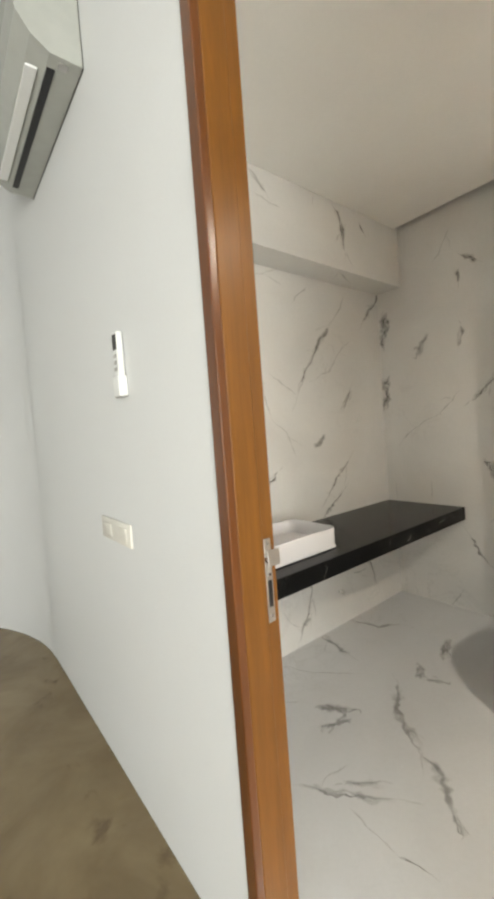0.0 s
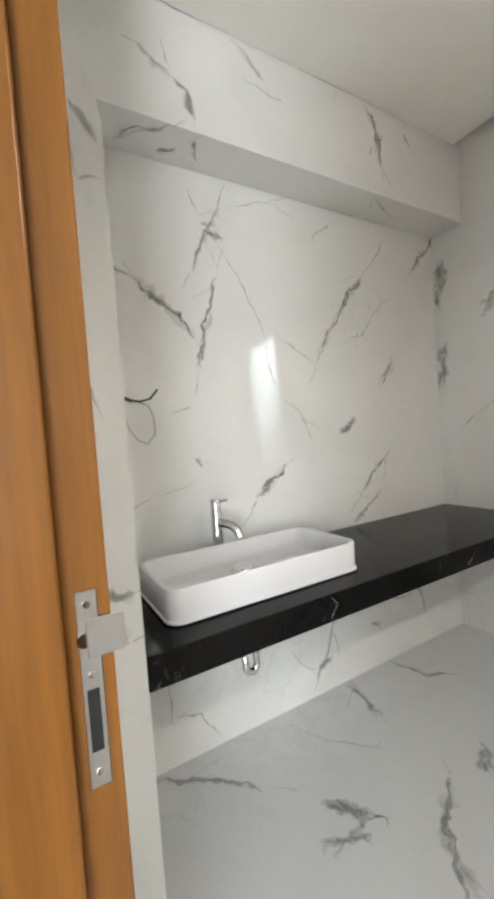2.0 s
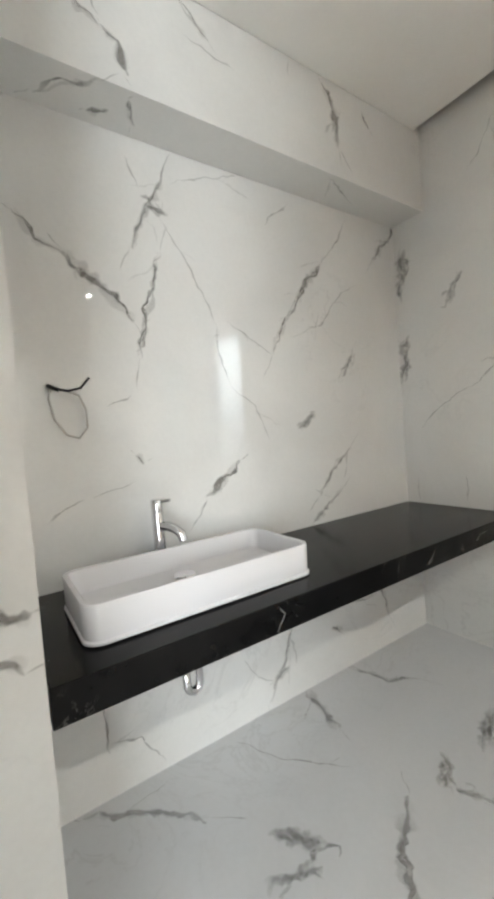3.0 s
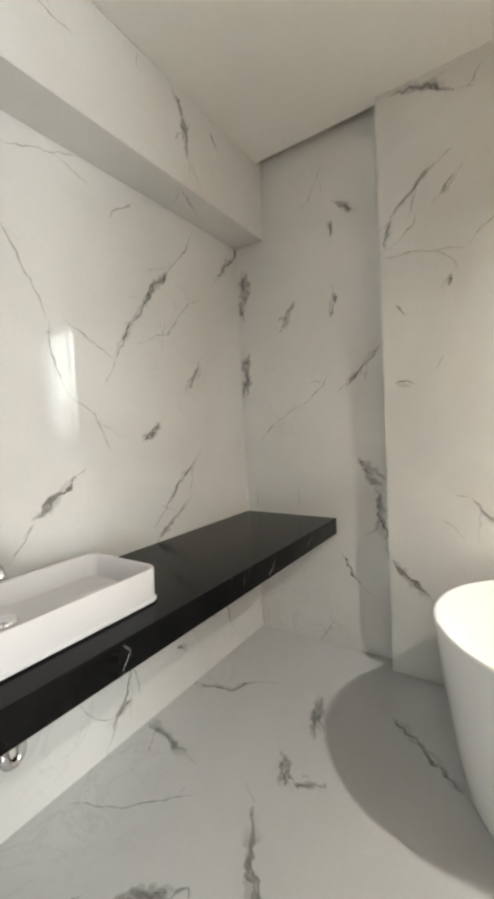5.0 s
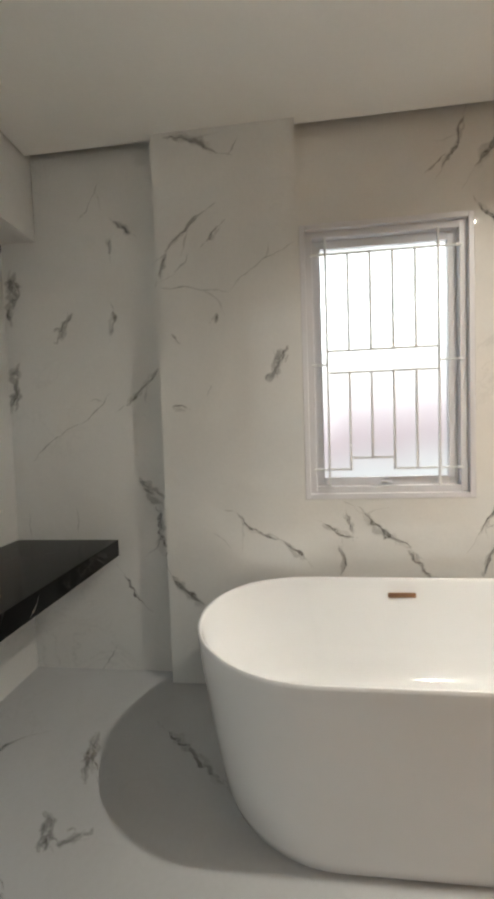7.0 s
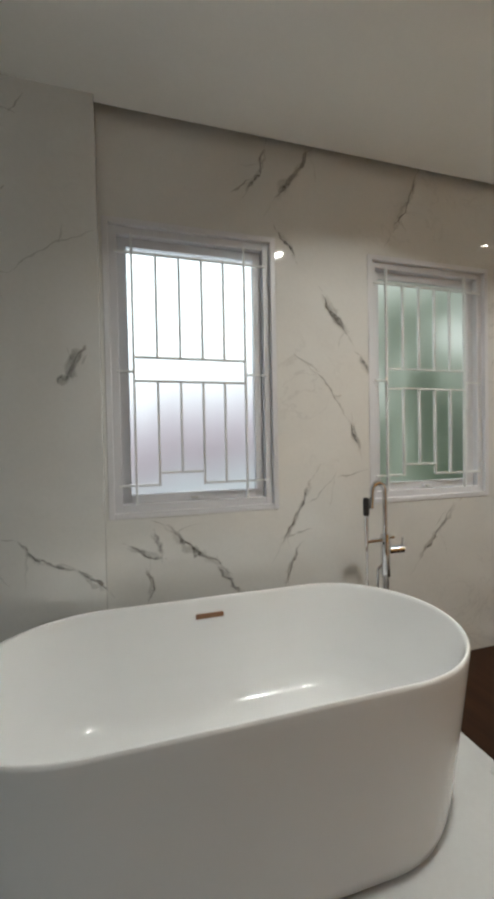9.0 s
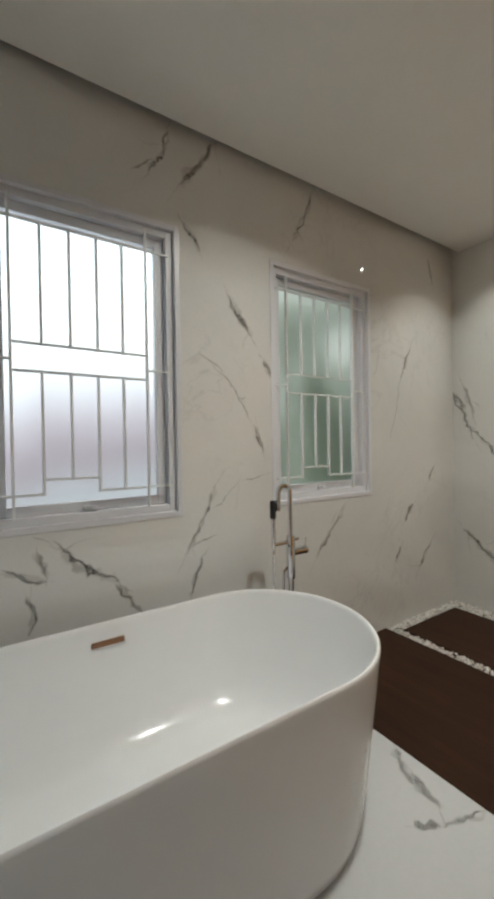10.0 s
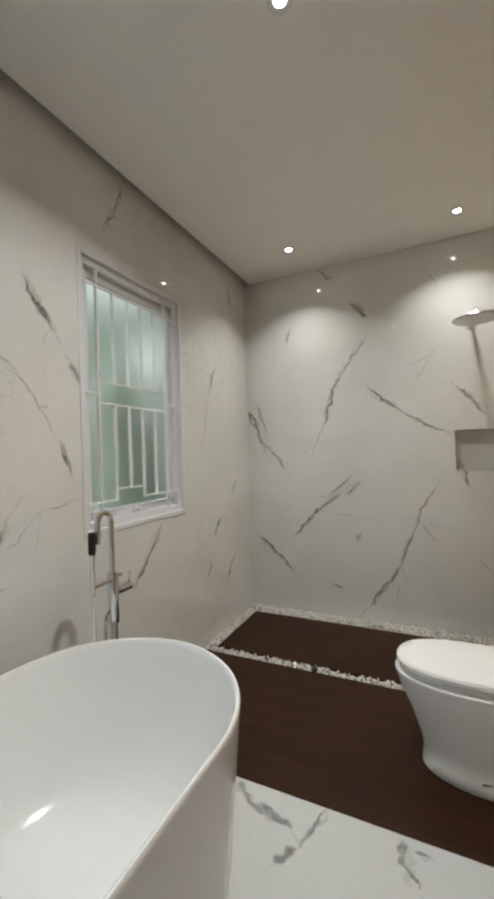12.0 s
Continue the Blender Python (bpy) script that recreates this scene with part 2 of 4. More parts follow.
def boxes(*sizes):
    bm = bmesh.new()
    for s in sizes:
        box(bm, *s)
    return bm


def bevelled(bm, width, segments=2):
    bmesh.ops.bevel(bm, geom=bm.edges[:], offset=width, segments=segments, affect="EDGES", profile=0.5)
    return bm


def link(name, bm, mat, smooth=False, parent=None):
    bmesh.ops.recalc_face_normals(bm, faces=bm.faces[:])
    me = bpy.data.meshes.new(name)
    bm.to_mesh(me)
    bm.free()
    me.materials.append(mat)
    if smooth:
        me.shade_smooth()
        me.set_sharp_from_angle(angle=radians(40))
    ob = new(name, me)
    if parent is not None:
        ob.parent = parent
    return ob


def part(name, bm, mat, parent, label="", smooth=True):
    ob = link(name, bm, mat, smooth, parent)
    return tagged(ob, label, kind="stuff") if label else ob


def structure(name, bm, mat, label):
    return tagged(link(name, bm, mat), label, kind="structure")


def thing(name, x, y, z, label, category, group=""):
    ob = new(name)
    ob.location = (x, y, z)
    return tagged(ob, label, category, group)


def tube(points, radius, segments=12, ends=True):
    """A round bar swept along points."""
    bm = bmesh.new()
    pts = [Vector(p) for p in points]
    rings, up = [], None
    for i, p in enumerate(pts):
        d = (pts[min(i + 1, len(pts) - 1)] - pts[max(i - 1, 0)]).normalized()
        if up is None:
            up = d.orthogonal().normalized()
        up = (up - d * up.dot(d)).normalized()
        side = d.cross(up)
        r = radius[i] if isinstance(radius, (list, tuple)) else radius
        rings.append([bm.verts.new(p + (up * math.cos(a) + side * math.sin(a)) * r)
                      for a in [2 * math.pi * k / segments for k in range(segments)]])
    for a, b in zip(rings, rings[1:]):
        for k in range(segments):
            bm.faces.new((a[k], a[(k + 1) % segments], b[(k + 1) % segments], b[k]))
    if ends:
        bm.faces.new(rings[0])
        bm.faces.new(rings[-1])
    return bm


def lathe(profile, segments=32, x=0.0, y=0.0):
    """A turned shape from (radius, z) pairs."""
    bm = bmesh.new()
    rings = [[bm.verts.new((x + r * math.cos(2 * math.pi * k / segments), y + r * math.sin(2 * math.pi * k / segments), z))
              for k in range(segments)] for r, z in profile]
    for a, b in zip(rings, rings[1:]):
        for k in range(segments):
            bm.faces.new((a[k], a[(k + 1) % segments], b[(k + 1) % segments], b[k]))
    bm.faces.new(rings[0])
    bm.faces.new(rings[-1])
    return bm


def loft(rings, close=True):
    """Skin rings of points, each of the same count."""
    bm = bmesh.new()
    vs = [[bm.verts.new(p) for p in ring] for ring in rings]
    n = len(vs[0])
    for a, b in zip(vs, vs[1:]):
        for k in range(n):
            bm.faces.new((a[k], a[(k + 1) % n], b[(k + 1) % n], b[k]))
    if close:
        bm.faces.new(vs[0])
        bm.faces.new(vs[-1])
    return bm


def oval(cx, cy, hx, hy, z, power, n=72):
    """A superellipse ring."""
    out = []
    for k in range(n):
        a = 2 * math.pi * k / n
        c, s = math.cos(a), math.sin(a)
        out.append((cx + hx * math.copysign(abs(c) ** (2 / power), c), cy + hy * math.copysign(abs(s) ** (2 / power), s), z))
    return out


def rounded(cx, cy, hx, hy, r, z, n=8):
    """A rounded rectangle ring."""
    out = []
    for qx, qy, a0 in ((1, 1, 0), (-1, 1, 90), (-1, -1, 180), (1, -1, 270)):
        for k in range(n + 1):
            a = radians(a0 + 90 * k / n)
            out.append((cx + qx * (hx - r) + r * math.cos(a), cy + qy * (hy - r) + r * math.sin(a), z))
    return out


# ---- the large structure ----
def wall_with_openings(x0, x1, y0, y1, z0, z1, holes):
    """A wall along y, pierced by holes (y0, y1, z0, z1) that do not overlap along y."""
    bm, at = bmesh.new(), y0
    for a, b, c, d in sorted(holes):
        box(bm, x0, x1, at, a, z0, z1)
        if c > z0:
            box(bm, x0, x1, a, b, z0, c)
        box(bm, x0, x1, a, b, d, z1)
        at = b
    box(bm, x0, x1, at, y1, z0, z1)
    return bm


wall_east = structure("wall_east", wall_with_openings(X_WIN, X_OUTSIDE, Y_S, Y_VAN, -0.05, TOP, WINDOWS), WALL_MARBLE,
                      "white grey-veined polished marble wall with two windows")
wall_north = structure("wall_north", boxes((X_IN, X_OUTSIDE, Y_VAN, Y_VAN + 0.15, -0.05, TOP)), WALL_MARBLE,
                       "white grey-veined polished marble wall behind the vanity")
wall_south = structure("wall_south", boxes((X_OUT, 1.0, Y_S - 0.15, Y_S, -0.05, TOP), (1.0, 1.37, Y_S - 0.15, Y_S, -0.05, 1.17),
                                           (1.0, 1.37, Y_S - 0.15, Y_S, 1.47, TOP), (1.37, X_OUTSIDE, Y_S - 0.15, Y_S, -0.05, TOP),
                                           (0.95, 1.42, Y_S - 0.19, Y_S - 0.152, 1.1, 1.55)), WALL_MARBLE,
                       "white grey-veined polished marble shower wall with a niche")
wall_west = structure("wall_west", boxes((0.692, 0.7, DOOR_B, Y_VAN, -0.05, TOP), (0.692, 0.7, DOOR_A, DOOR_B, DOOR_H, TOP)),
                      WALL_MARBLE, "white marble cladding on the bathroom side of the door wall")
# unseen wall, coloured warm so that it bounces light onto the tub
wall_west_clad = structure("wall_west_clad", boxes((0.692, X_IN, Y_S, DOOR_A, -0.05, TOP)), WARM_BOUNCE, "unseen wall behind the open door, wood-coloured to bounce warm light")
wall_bedroom = structure("wall_bedroom", wall_with_openings(X_OUT, 0.69, BED_Y0, BED_Y1, -0.05, BED_TOP, ((DOOR_A, DOOR_B, -0.05, DOOR_H),)),
                         PAINT, "smooth white painted bedroom wall beside the door")
column = structure("column", boxes((X_COL, X_WIN - 0.003, 1.34, 2.07, 0.0, TOP)), WALL_MARBLE, "white grey-veined marble column box by the window")
beam = structure("beam", boxes((0.703, X_WIN - 0.003, Y_BEAM, Y_VAN - 0.003, BEAM_Z, TOP)), WALL_MARBLE, "marble-clad ceiling beam above the vanity")

plinth_wall = structure("plinth_wall", boxes((0.898, X_WIN - 0.003, Y_PLINTH, Y_VAN - 0.003, 0.0, 0.666)), WALL_MARBLE, "white grey-veined marble box-out under the vanity counter")


def pier_mesh():
    """The short return wall beside the door, its upper corner cut on a slant."""
    bm = bmesh.new()
    outline = ((0.703, 0.0), (0.895, 0.0), (0.895, 2.05), (0.883, 2.13), (0.855, 2.195), (0.81, 2.30), (0.703, 2.52))
    front = [bm.verts.new((x, Y_CNT - 0.01, z)) for x, z in outline]
    back = [bm.verts.new((x, Y_VAN - 0.003, z)) for x, z in outline]
    bm.faces.new(front)
    bm.faces.new(back[::-1])
    for k in range(len(outline)):
        j = (k + 1) % len(outline)
        bm.faces.new((front[k], front[j], back[j], back[k]))
    return bm


pier = structure("pier", pier_mesh(), WALL_MARBLE, "narrow white marble return wall beside the door")
floor = structure("floor", boxes((X_OUT + 0.002, X_OUTSIDE, -0.19, Y_VAN + 0.1, -0.06, 0.0)), FLOOR_MARBLE, "polished white marble tile floor with grey veins")
subfloor = structure("subfloor", boxes((X_OUT, X_OUTSIDE, Y_S - 0.1, -0.192, -0.12, -0.035)), SCREED, "screed bed under the shower deck")
ceiling = structure("ceiling", boxes((0.703, X_CEIL, Y_S + 0.003, Y_BEAM - 0.003, CEIL, CEIL + 0.06)), CEIL_PAINT, "plain off-white plaster ceiling with a shadow gap")
ceiling_back = structure("ceiling_back", boxes((X_OUT, X_OUTSIDE, Y_S - 0.15, Y_VAN + 0.15, TOP + 0.003, TOP + 0.1)), SCREED, "bare slab above the ceiling")

# bedroom
bedroom_floor = structure("bedroom_floor", boxes((BED_X, X_OUT, BED_Y0, BED_Y1, -0.06, -0.003)), BED_FLOOR, "glossy brown mottled stone bedroom floor")
bedroom_ceiling = structure("bedroom_ceiling", boxes((BED_X - 0.15, X_OUT, BED_Y0, BED_Y1, BED_TOP + 0.003, BED_TOP + 0.1)), PAINT, "white bedroom ceiling")
wall_bedroom_back = structure("wall_bedroom_back", boxes((BED_X - 0.15, BED_X, BED_Y0, BED_Y1, -0.05, BED_TOP)), PAINT, "plain white bedroom wall behind the way in")
# unseen wall, its opening added to hold the daylight lamp
wall_bedroom_south = structure("wall_bedroom_south", boxes((BED_X - 0.15, -3.0, BED_Y0 - 0.15, BED_Y0 - 0.003, -0.05, BED_TOP), (-0.8, X_OUT, BED_Y0 - 0.15, BED_Y0 - 0.003, -0.05, BED_TOP),
                                                               (-3.0, -0.8, BED_Y0 - 0.15, BED_Y0 - 0.003, -0.05, 0.35), (-3.0, -0.8, BED_Y0 - 0.15, BED_Y0 - 0.003, 2.45, BED_TOP)),
                               PAINT, "unseen white bedroom wall with an added window opening for daylight")


def curved_end_wall():
    """The bedroom's far wall, which runs into the door wall on a curve."""
    bm = bmesh.new()
    r = 1.6
    line = [(-1.2, BED_Y1)] + [(X_OUT - 0.002 - r + r * math.sin(radians(a)), BED_Y1 - r + r * math.cos(radians(a))) for a in range(0, 91, 3)]
    line += [(X_OUT - 0.002, BED_Y1 + 0.15), (-1.2, BED_Y1 + 0.15)]
    low = [bm.verts.new((x, y, -0.05)) for x, y in line]
    high = [bm.verts.new((x, y, BED_TOP)) for x, y in line]
    for k in range(len(line)):
        j = (k + 1) % len(line)
        bm.faces.new((low[k], low[j], high[j], high[k]))
    bm.faces.new(low[::-1])
    bm.faces.new(high)
    box(bm, BED_X - 0.15, -1.2, BED_Y1, BED_Y1 + 0.15, -0.05, BED_TOP)
    return bm


wall_bedroom_end = tagged(link("wall_bedroom_end", curved_end_wall(), PAINT, True), "white bedroom end wall with a rounded corner", kind="structure")

# ---- veins of the marble: width, then the run of each along its wall ----
VEINS_NORTH = ((0.024, 0.97, 2.07, 1.04, 1.99, 1.12, 1.96),
    (0.04, 1.12, 1.96, 1.23, 1.86, 1.36, 1.73),
    (0.024, 1.52, 2.31, 1.42, 2.13, 1.37, 2.02),
    (0.06, 1.44, 2.2, 1.52, 2.18),
    (0.012, 1.57, 2.44, 1.5, 2.28, 1.44, 2.17),
    (0.024, 1.49, 2.02, 1.43, 1.85, 1.38, 1.59),
    (0.024, 1.41, 1.72, 1.38, 1.63),
    (0.012, 1.5, 2.17, 1.63, 1.97, 1.73, 1.75))
VEINS_NORTH_B = ((0.012, 1.73, 1.75, 1.73, 1.62, 1.78, 1.49),
    (0.012, 1.78, 1.49, 1.91, 1.38, 1.98, 1.22),
    (0.012, 2.61, 2.41, 2.53, 2.27, 2.38, 2.11),
    (0.04, 2.39, 2.12, 2.21, 1.93),
    (0.024, 2.27, 1.98, 2.1, 1.76, 2.03, 1.64),
    (0.012, 2.03, 1.64, 1.9, 1.7, 1.79, 1.78),
    (0.012, 2.15, 1.72, 2.36, 1.8, 2.55, 2, 2.67, 2.05),
    (0.04, 3.08, 2.47, 2.82, 2.22))
VEINS_NORTH2 = ((0.052, 2.62, 1.67, 2.51, 1.55),
    (0.045, 2.29, 1.34, 2.16, 1.27),
    (0.04, 1.8, 1.14, 1.62, 0.99),
    (0.012, 1.62, 0.99, 1.52, 0.86),
    (0.024, 2.54, 1.14, 2.4, 1.05, 2.28, 0.9),
    (0.024, 2.46, 0.93, 2.32, 0.84, 2.21, 0.76),
    (0.012, 1.12, 1.07, 1.05, 1.04, 0.99, 1),
    (0.012, 1.31, 1.11, 1.15, 1.07),
    (0.012, 1.33, 1.44, 1.23, 1.4))
VEINS_NORTH2_B = ((0.012, 2.04, 2.25, 2.09, 2.31, 2.19, 2.38),
    (0.024, 1.32, 1.21, 1.36, 1.18),
    (0.012, 1.56, 2.31, 1.71, 2.38, 1.93, 2.45),
    (0.012, 1.38, 2.37, 1.43, 2.27),
)
VEINS_PLINTH = ((0.024, 2.03, 0.52, 1.966, 0.344, 1.90, 0.184, 1.814, 0.033),
    (0.012, 1.692, 0.278, 1.758, 0.174, 1.843, 0.127),
    (0.024, 1.937, 0.165, 1.843, 0.118),
    (0.012, 1.106, 0.40, 1.106, 0.297, 1.115, 0.165),
    (0.012, 1.12, 0.20, 1.22, 0.16, 1.31, 0.03),
    (0.024, 2.221, 0.241, 2.296, 0.193),
    (0.024, 2.50, 0.46, 2.62, 0.32, 2.68, 0.16),
    (0.012, 2.36, 0.36, 2.50, 0.30, 2.62, 0.32))
VEINS_BEAM = ((0.024, 1.13, 2.69, 1.2, 2.65, 1.26, 2.62),
    (0.04, 1.26, 2.62, 1.31, 2.59, 1.33, 2.49),
    (0.012, 1.22, 2.75, 1.26, 2.65),
    (0.024, 1.55, 2.85, 1.61, 2.8, 1.67, 2.75),
    (0.012, 1.56, 2.73, 1.68, 2.71, 1.78, 2.69),
    (0.04, 2.27, 2.85, 2.34, 2.75, 2.36, 2.58),
    (0.012, 2.36, 2.58, 2.45, 2.49),
    (0.024, 2.54, 2.81, 2.59, 2.75),
    (0.012, 2.07, 2.86, 2.07, 2.79),
    (0.012, 2.39, 2.77, 2.32, 2.63))
VEINS_PIER = ((0.024, 0.82, 2.08, 0.85, 2.05, 0.89, 2.01),
    (0.012, 0.82, 2.04, 0.82, 1.97, 0.83, 1.9),
    (0.012, 0.83, 1.9, 0.86, 1.92, 0.89, 1.92),
    (0.012, 0.78, 1.62, 0.79, 1.49, 0.84, 1.35),
    (0.04, 0.76, 0.9, 0.82, 0.93, 0.88, 0.93),
    (0.04, 0.76, 0.86, 0.86, 0.82))
VEINS_EAST_NICHE = ((0.09, 2.92, 2.29, 2.94, 2.08),
    (0.09, 2.96, 1.76, 2.97, 1.54),
    (0.052, 2.59, 2.04, 2.69, 1.9),
    (0.04, 2.33, 2.52, 2.24, 2.44),
    (0.024, 2.35, 2.43, 2.36, 2.34),
    (0.012, 2.4, 2.73, 2.46, 2.62, 2.54, 2.53),
    (0.024, 2.35, 2.04, 2.37, 1.9),
    (0.012, 2.38, 1.59, 2.46, 1.51, 2.58, 1.42),
    (0.012, 2.58, 1.42, 2.75, 1.34, 2.88, 1.22),
    (0.024, 2.1, 1.7, 2.19, 1.62, 2.31, 1.52),
    (0.075, 2.23, 1.07, 2.12, 0.96),
    (0.04, 2.15, 0.95, 2.11, 0.66),
    (0.024, 2.36, 0.56, 2.25, 0.38),
    (0.012, 2.92, 0.92, 2.92, 0.77),
    (0.012, 2.62, 0.94, 2.63, 0.8),
    (0.012, 2.42, 0.15, 2.54, -0.04))
VEINS_COLUMN = ((0.024, 1.79, 2.47, 1.9, 2.4, 2.01, 2.28),
    (0.024, 1.72, 2.39, 1.8, 2.32),
    (0.024, 2.01, 2.28, 2.06, 2.15),
    (0.012, 1.89, 2.27, 1.98, 2.16, 2.06, 2.13),
    (0.012, 2.05, 2.11, 1.87, 2.09, 1.69, 2.06),
    (0.012, 1.69, 2.06, 1.58, 2.17, 1.48, 2.21, 1.35, 2.28),
    (0.06, 1.41, 1.75, 1.51, 1.6),
    (0.024, 1.75, 1.96, 1.78, 1.91),
    (0.012, 2, 1.87, 1.95, 1.81))
VEINS_COLUMN_B = ((0.024, 2.01, 1.49, 1.93, 1.48),
    (0.012, 1.83, 1.54, 1.79, 1.59),
    (0.04, 2, 2.87, 1.84, 2.83, 1.72, 2.75),
    (0.012, 1.62, 2.82, 1.68, 2.73),
    (0.024, 1.69, 0.93, 1.61, 0.83, 1.46, 0.78),
    (0.024, 1.46, 0.78, 1.33, 0.68),
    (0.012, 1.82, 0.82, 1.72, 0.74),
    (0.04, 2.05, 0.59, 1.88, 0.43))
VEINS_EAST = ((0.04, 0.24, 2.91, 0.34, 2.77, 0.46, 2.61),
    (0.024, 0.51, 2.86, 0.55, 2.73, 0.61, 2.62),
    (0.012, 0.58, 2.7, 0.71, 2.61),
    (0.04, 0.45, 2.44, 0.4, 2.4, 0.35, 2.31),
    (0.024, -0.42, 2.88, -0.39, 2.74, -0.26, 2.53),
    (0.04, 0.18, 2.14, 0.11, 2.01, 0.04, 1.92),
    (0.04, -0.04, 1.81, -0.11, 1.68),
    (0.012, 0.36, 1.81, 0.22, 1.71),
    (0.012, 0.03, 1.44, -0.03, 1.31))
VEINS_EAST_B = ((0.024, 1.24, 0.85, 1.16, 0.8, 1.08, 0.77),
    (0.04, 1.06, 0.93, 0.95, 0.81, 0.79, 0.71),
    (0.04, 0.79, 0.71, 0.75, 0.63, 0.67, 0.54),
    (0.024, 1.15, 0.73, 1.14, 0.56),
    (0.024, 1.12, 0.9, 1.08, 0.78),
    (0.024, 0.27, 1.12, 0.37, 0.93, 0.46, 0.78),
    (0.012, 0.46, 0.81, 0.27, 0.86),
    (0.024, 0.36, 0.76, 0.43, 0.56))
VEINS_EAST2 = ((0.024, -0.7, 0.93, -0.57, 0.78, -0.43, 0.61),
    (0.012, -0.62, 0.89, -0.54, 0.81),
    (0.024, -1.41, 2.03, -1.28, 1.79),
    (0.012, -1.28, 1.79, -1.24, 1.57, -1.16, 1.34),
    (0.024, -1.71, 1.13, -1.62, 1.02),
    (0.04, -1.43, 0.86, -1.32, 0.73),
    (0.024, -1.27, 0.56, -1.2, 0.45),
    (0.024, -1.66, 0.55, -1.48, 0.34),
    (0.012, 0.29, 1.76, 0.15, 1.62, 0.03, 1.42),
    (0.024, 0.02, 1.43, -0.03, 1.27),
    (0.024, -1.65, 2.77, -1.71, 2.57),
    (0.012, 0.12, 1.16, 0.24, 1.02, 0.31, 0.99),
    (0.012, -0.1, 1.16, 0.12, 1.13),
    (0.012, -1.05, 1.97, -0.98, 1.76))
VEINS_SOUTH = ((0.024, 1.97, 2.25, 2.11, 2.07, 2.2, 1.94),
    (0.04, 2.18, 1.99, 2.28, 1.76, 2.35, 1.55),
    (0.012, 2.35, 1.55, 2.47, 1.26),
    (0.04, 1.98, 1.86, 1.87, 1.75, 1.73, 1.64),
    (0.024, 1.73, 1.64, 1.57, 1.53, 1.39, 1.44),
    (0.04, 3.05, 1.76, 2.96, 1.58, 2.86, 1.34),
    (0.024, 2.89, 1.45, 2.68, 1.2),
    (0.024, 2.12, 1.15, 2.26, 1.02, 2.34, 0.95),
    (0.04, 2.19, 1.02, 2.44, 0.83, 2.63, 0.62),
    (0.04, 2.95, 0.61, 2.64, 0.31),
    (0.024, 1.5, 1.06, 1.62, 0.88, 1.67, 0.7),
    (0.04, 1.67, 0.7, 1.72, 0.59, 1.77, 0.45),
    (0.04, 1.77, 0.45, 1.86, 0.31, 2.02, 0.1))
VEINS_SOUTH2 = ((0.012, 2.32, 0.83, 2, 0.8),
    (0.045, 2.08, 2.56, 1.97, 2.4),
    (0.024, 2.34, 2.87, 2.24, 2.74),
    (0.012, 1.44, 2.12, 1.56, 1.96, 1.62, 1.84),
    (0.024, 1.35, 1.8, 1.27, 1.69, 1.16, 1.57),
    (0.024, 2.6, 2.43, 2.64, 2.29),
    (0.012, 1.51, 2.66, 1.44, 2.54),
    (0.024, 2.07, 0.68, 2.1, 0.61),
    (0.012, 1.62, 0.77, 1.51, 0.65),
    (0.024, 2.31, 0.25, 2.22, 0.23),
    (0.012, 1.78, 0.3, 1.83, 0.14),
    (0.024, 2.05, 1.09, 2.17, 0.99),
    (0.012, 1.25, 0.54, 1.16, 0.45),
    (0.024, 1.35, 1.26, 1.29, 1.05),
    (0.045, 3.01, 1.72, 2.94, 1.56),
    (0.024, 2.95, 1.80, 2.90, 1.66, 2.86, 1.50))
VEINS_FLOOR = ((0.04, 1.92, 2.29, 1.77, 2.22, 1.66, 2.09, 1.6, 1.99),
    (0.04, 1.57, 1.97, 1.55, 1.88, 1.42, 1.77),
    (0.04, 1.42, 1.77, 1.37, 1.71),
    (0.075, 1.47, 2.48, 1.6, 2.33),
    (0.06, 1.54, 2.33, 1.37, 2.35),
    (0.024, 1.09, 2.23, 1.19, 2.08, 1.32, 1.94),
    (0.024, 1.23, 2.11, 1.35, 2.02),
    (0.012, 1.16, 2.04, 1.15, 1.92, 1.15, 1.83),
    (0.012, 1.15, 1.83, 1.18, 1.7),
    (0.024, 2.51, 2.31, 2.34, 2.21),
    (0.052, 2.17, 2.3, 2.05, 2.23),
    (0.052, 2.07, 2.21, 2.11, 2.12))
VEINS_FLOOR2 = ((0.04, 1, 2.9, 1.2, 2.78, 1.34, 2.64),
    (0.04, 2.03, 2.91, 2, 2.78, 1.97, 2.65),
    (0.012, 1.59, 2.86, 1.68, 2.68, 1.87, 2.48),
    (0.052, 2.56, 2.32, 2.44, 2.28, 2.29, 2.23),
    (0.04, 2.58, 1.99, 2.45, 1.82, 2.33, 1.69),
    (0.024, 2.32, 2.92, 2.39, 2.72, 2.51, 2.63),
    (0.04, 2.28, -0.17, 2.19, -0.1, 2.11, -0.08),
    (0.04, 2.15, -0.12, 2.08, -0.07, 2.01, -0.05),
    (0.024, 1.91, -0.19, 1.94, -0.08, 1.97, -0),
    (0.04, 1.97, -0, 2.02, 0.08),
    (0.04, 1.65, -0.17, 1.63, -0.09, 1.6, -0.02),
    (0.024, 1.61, -0.14, 1.55, -0.14))


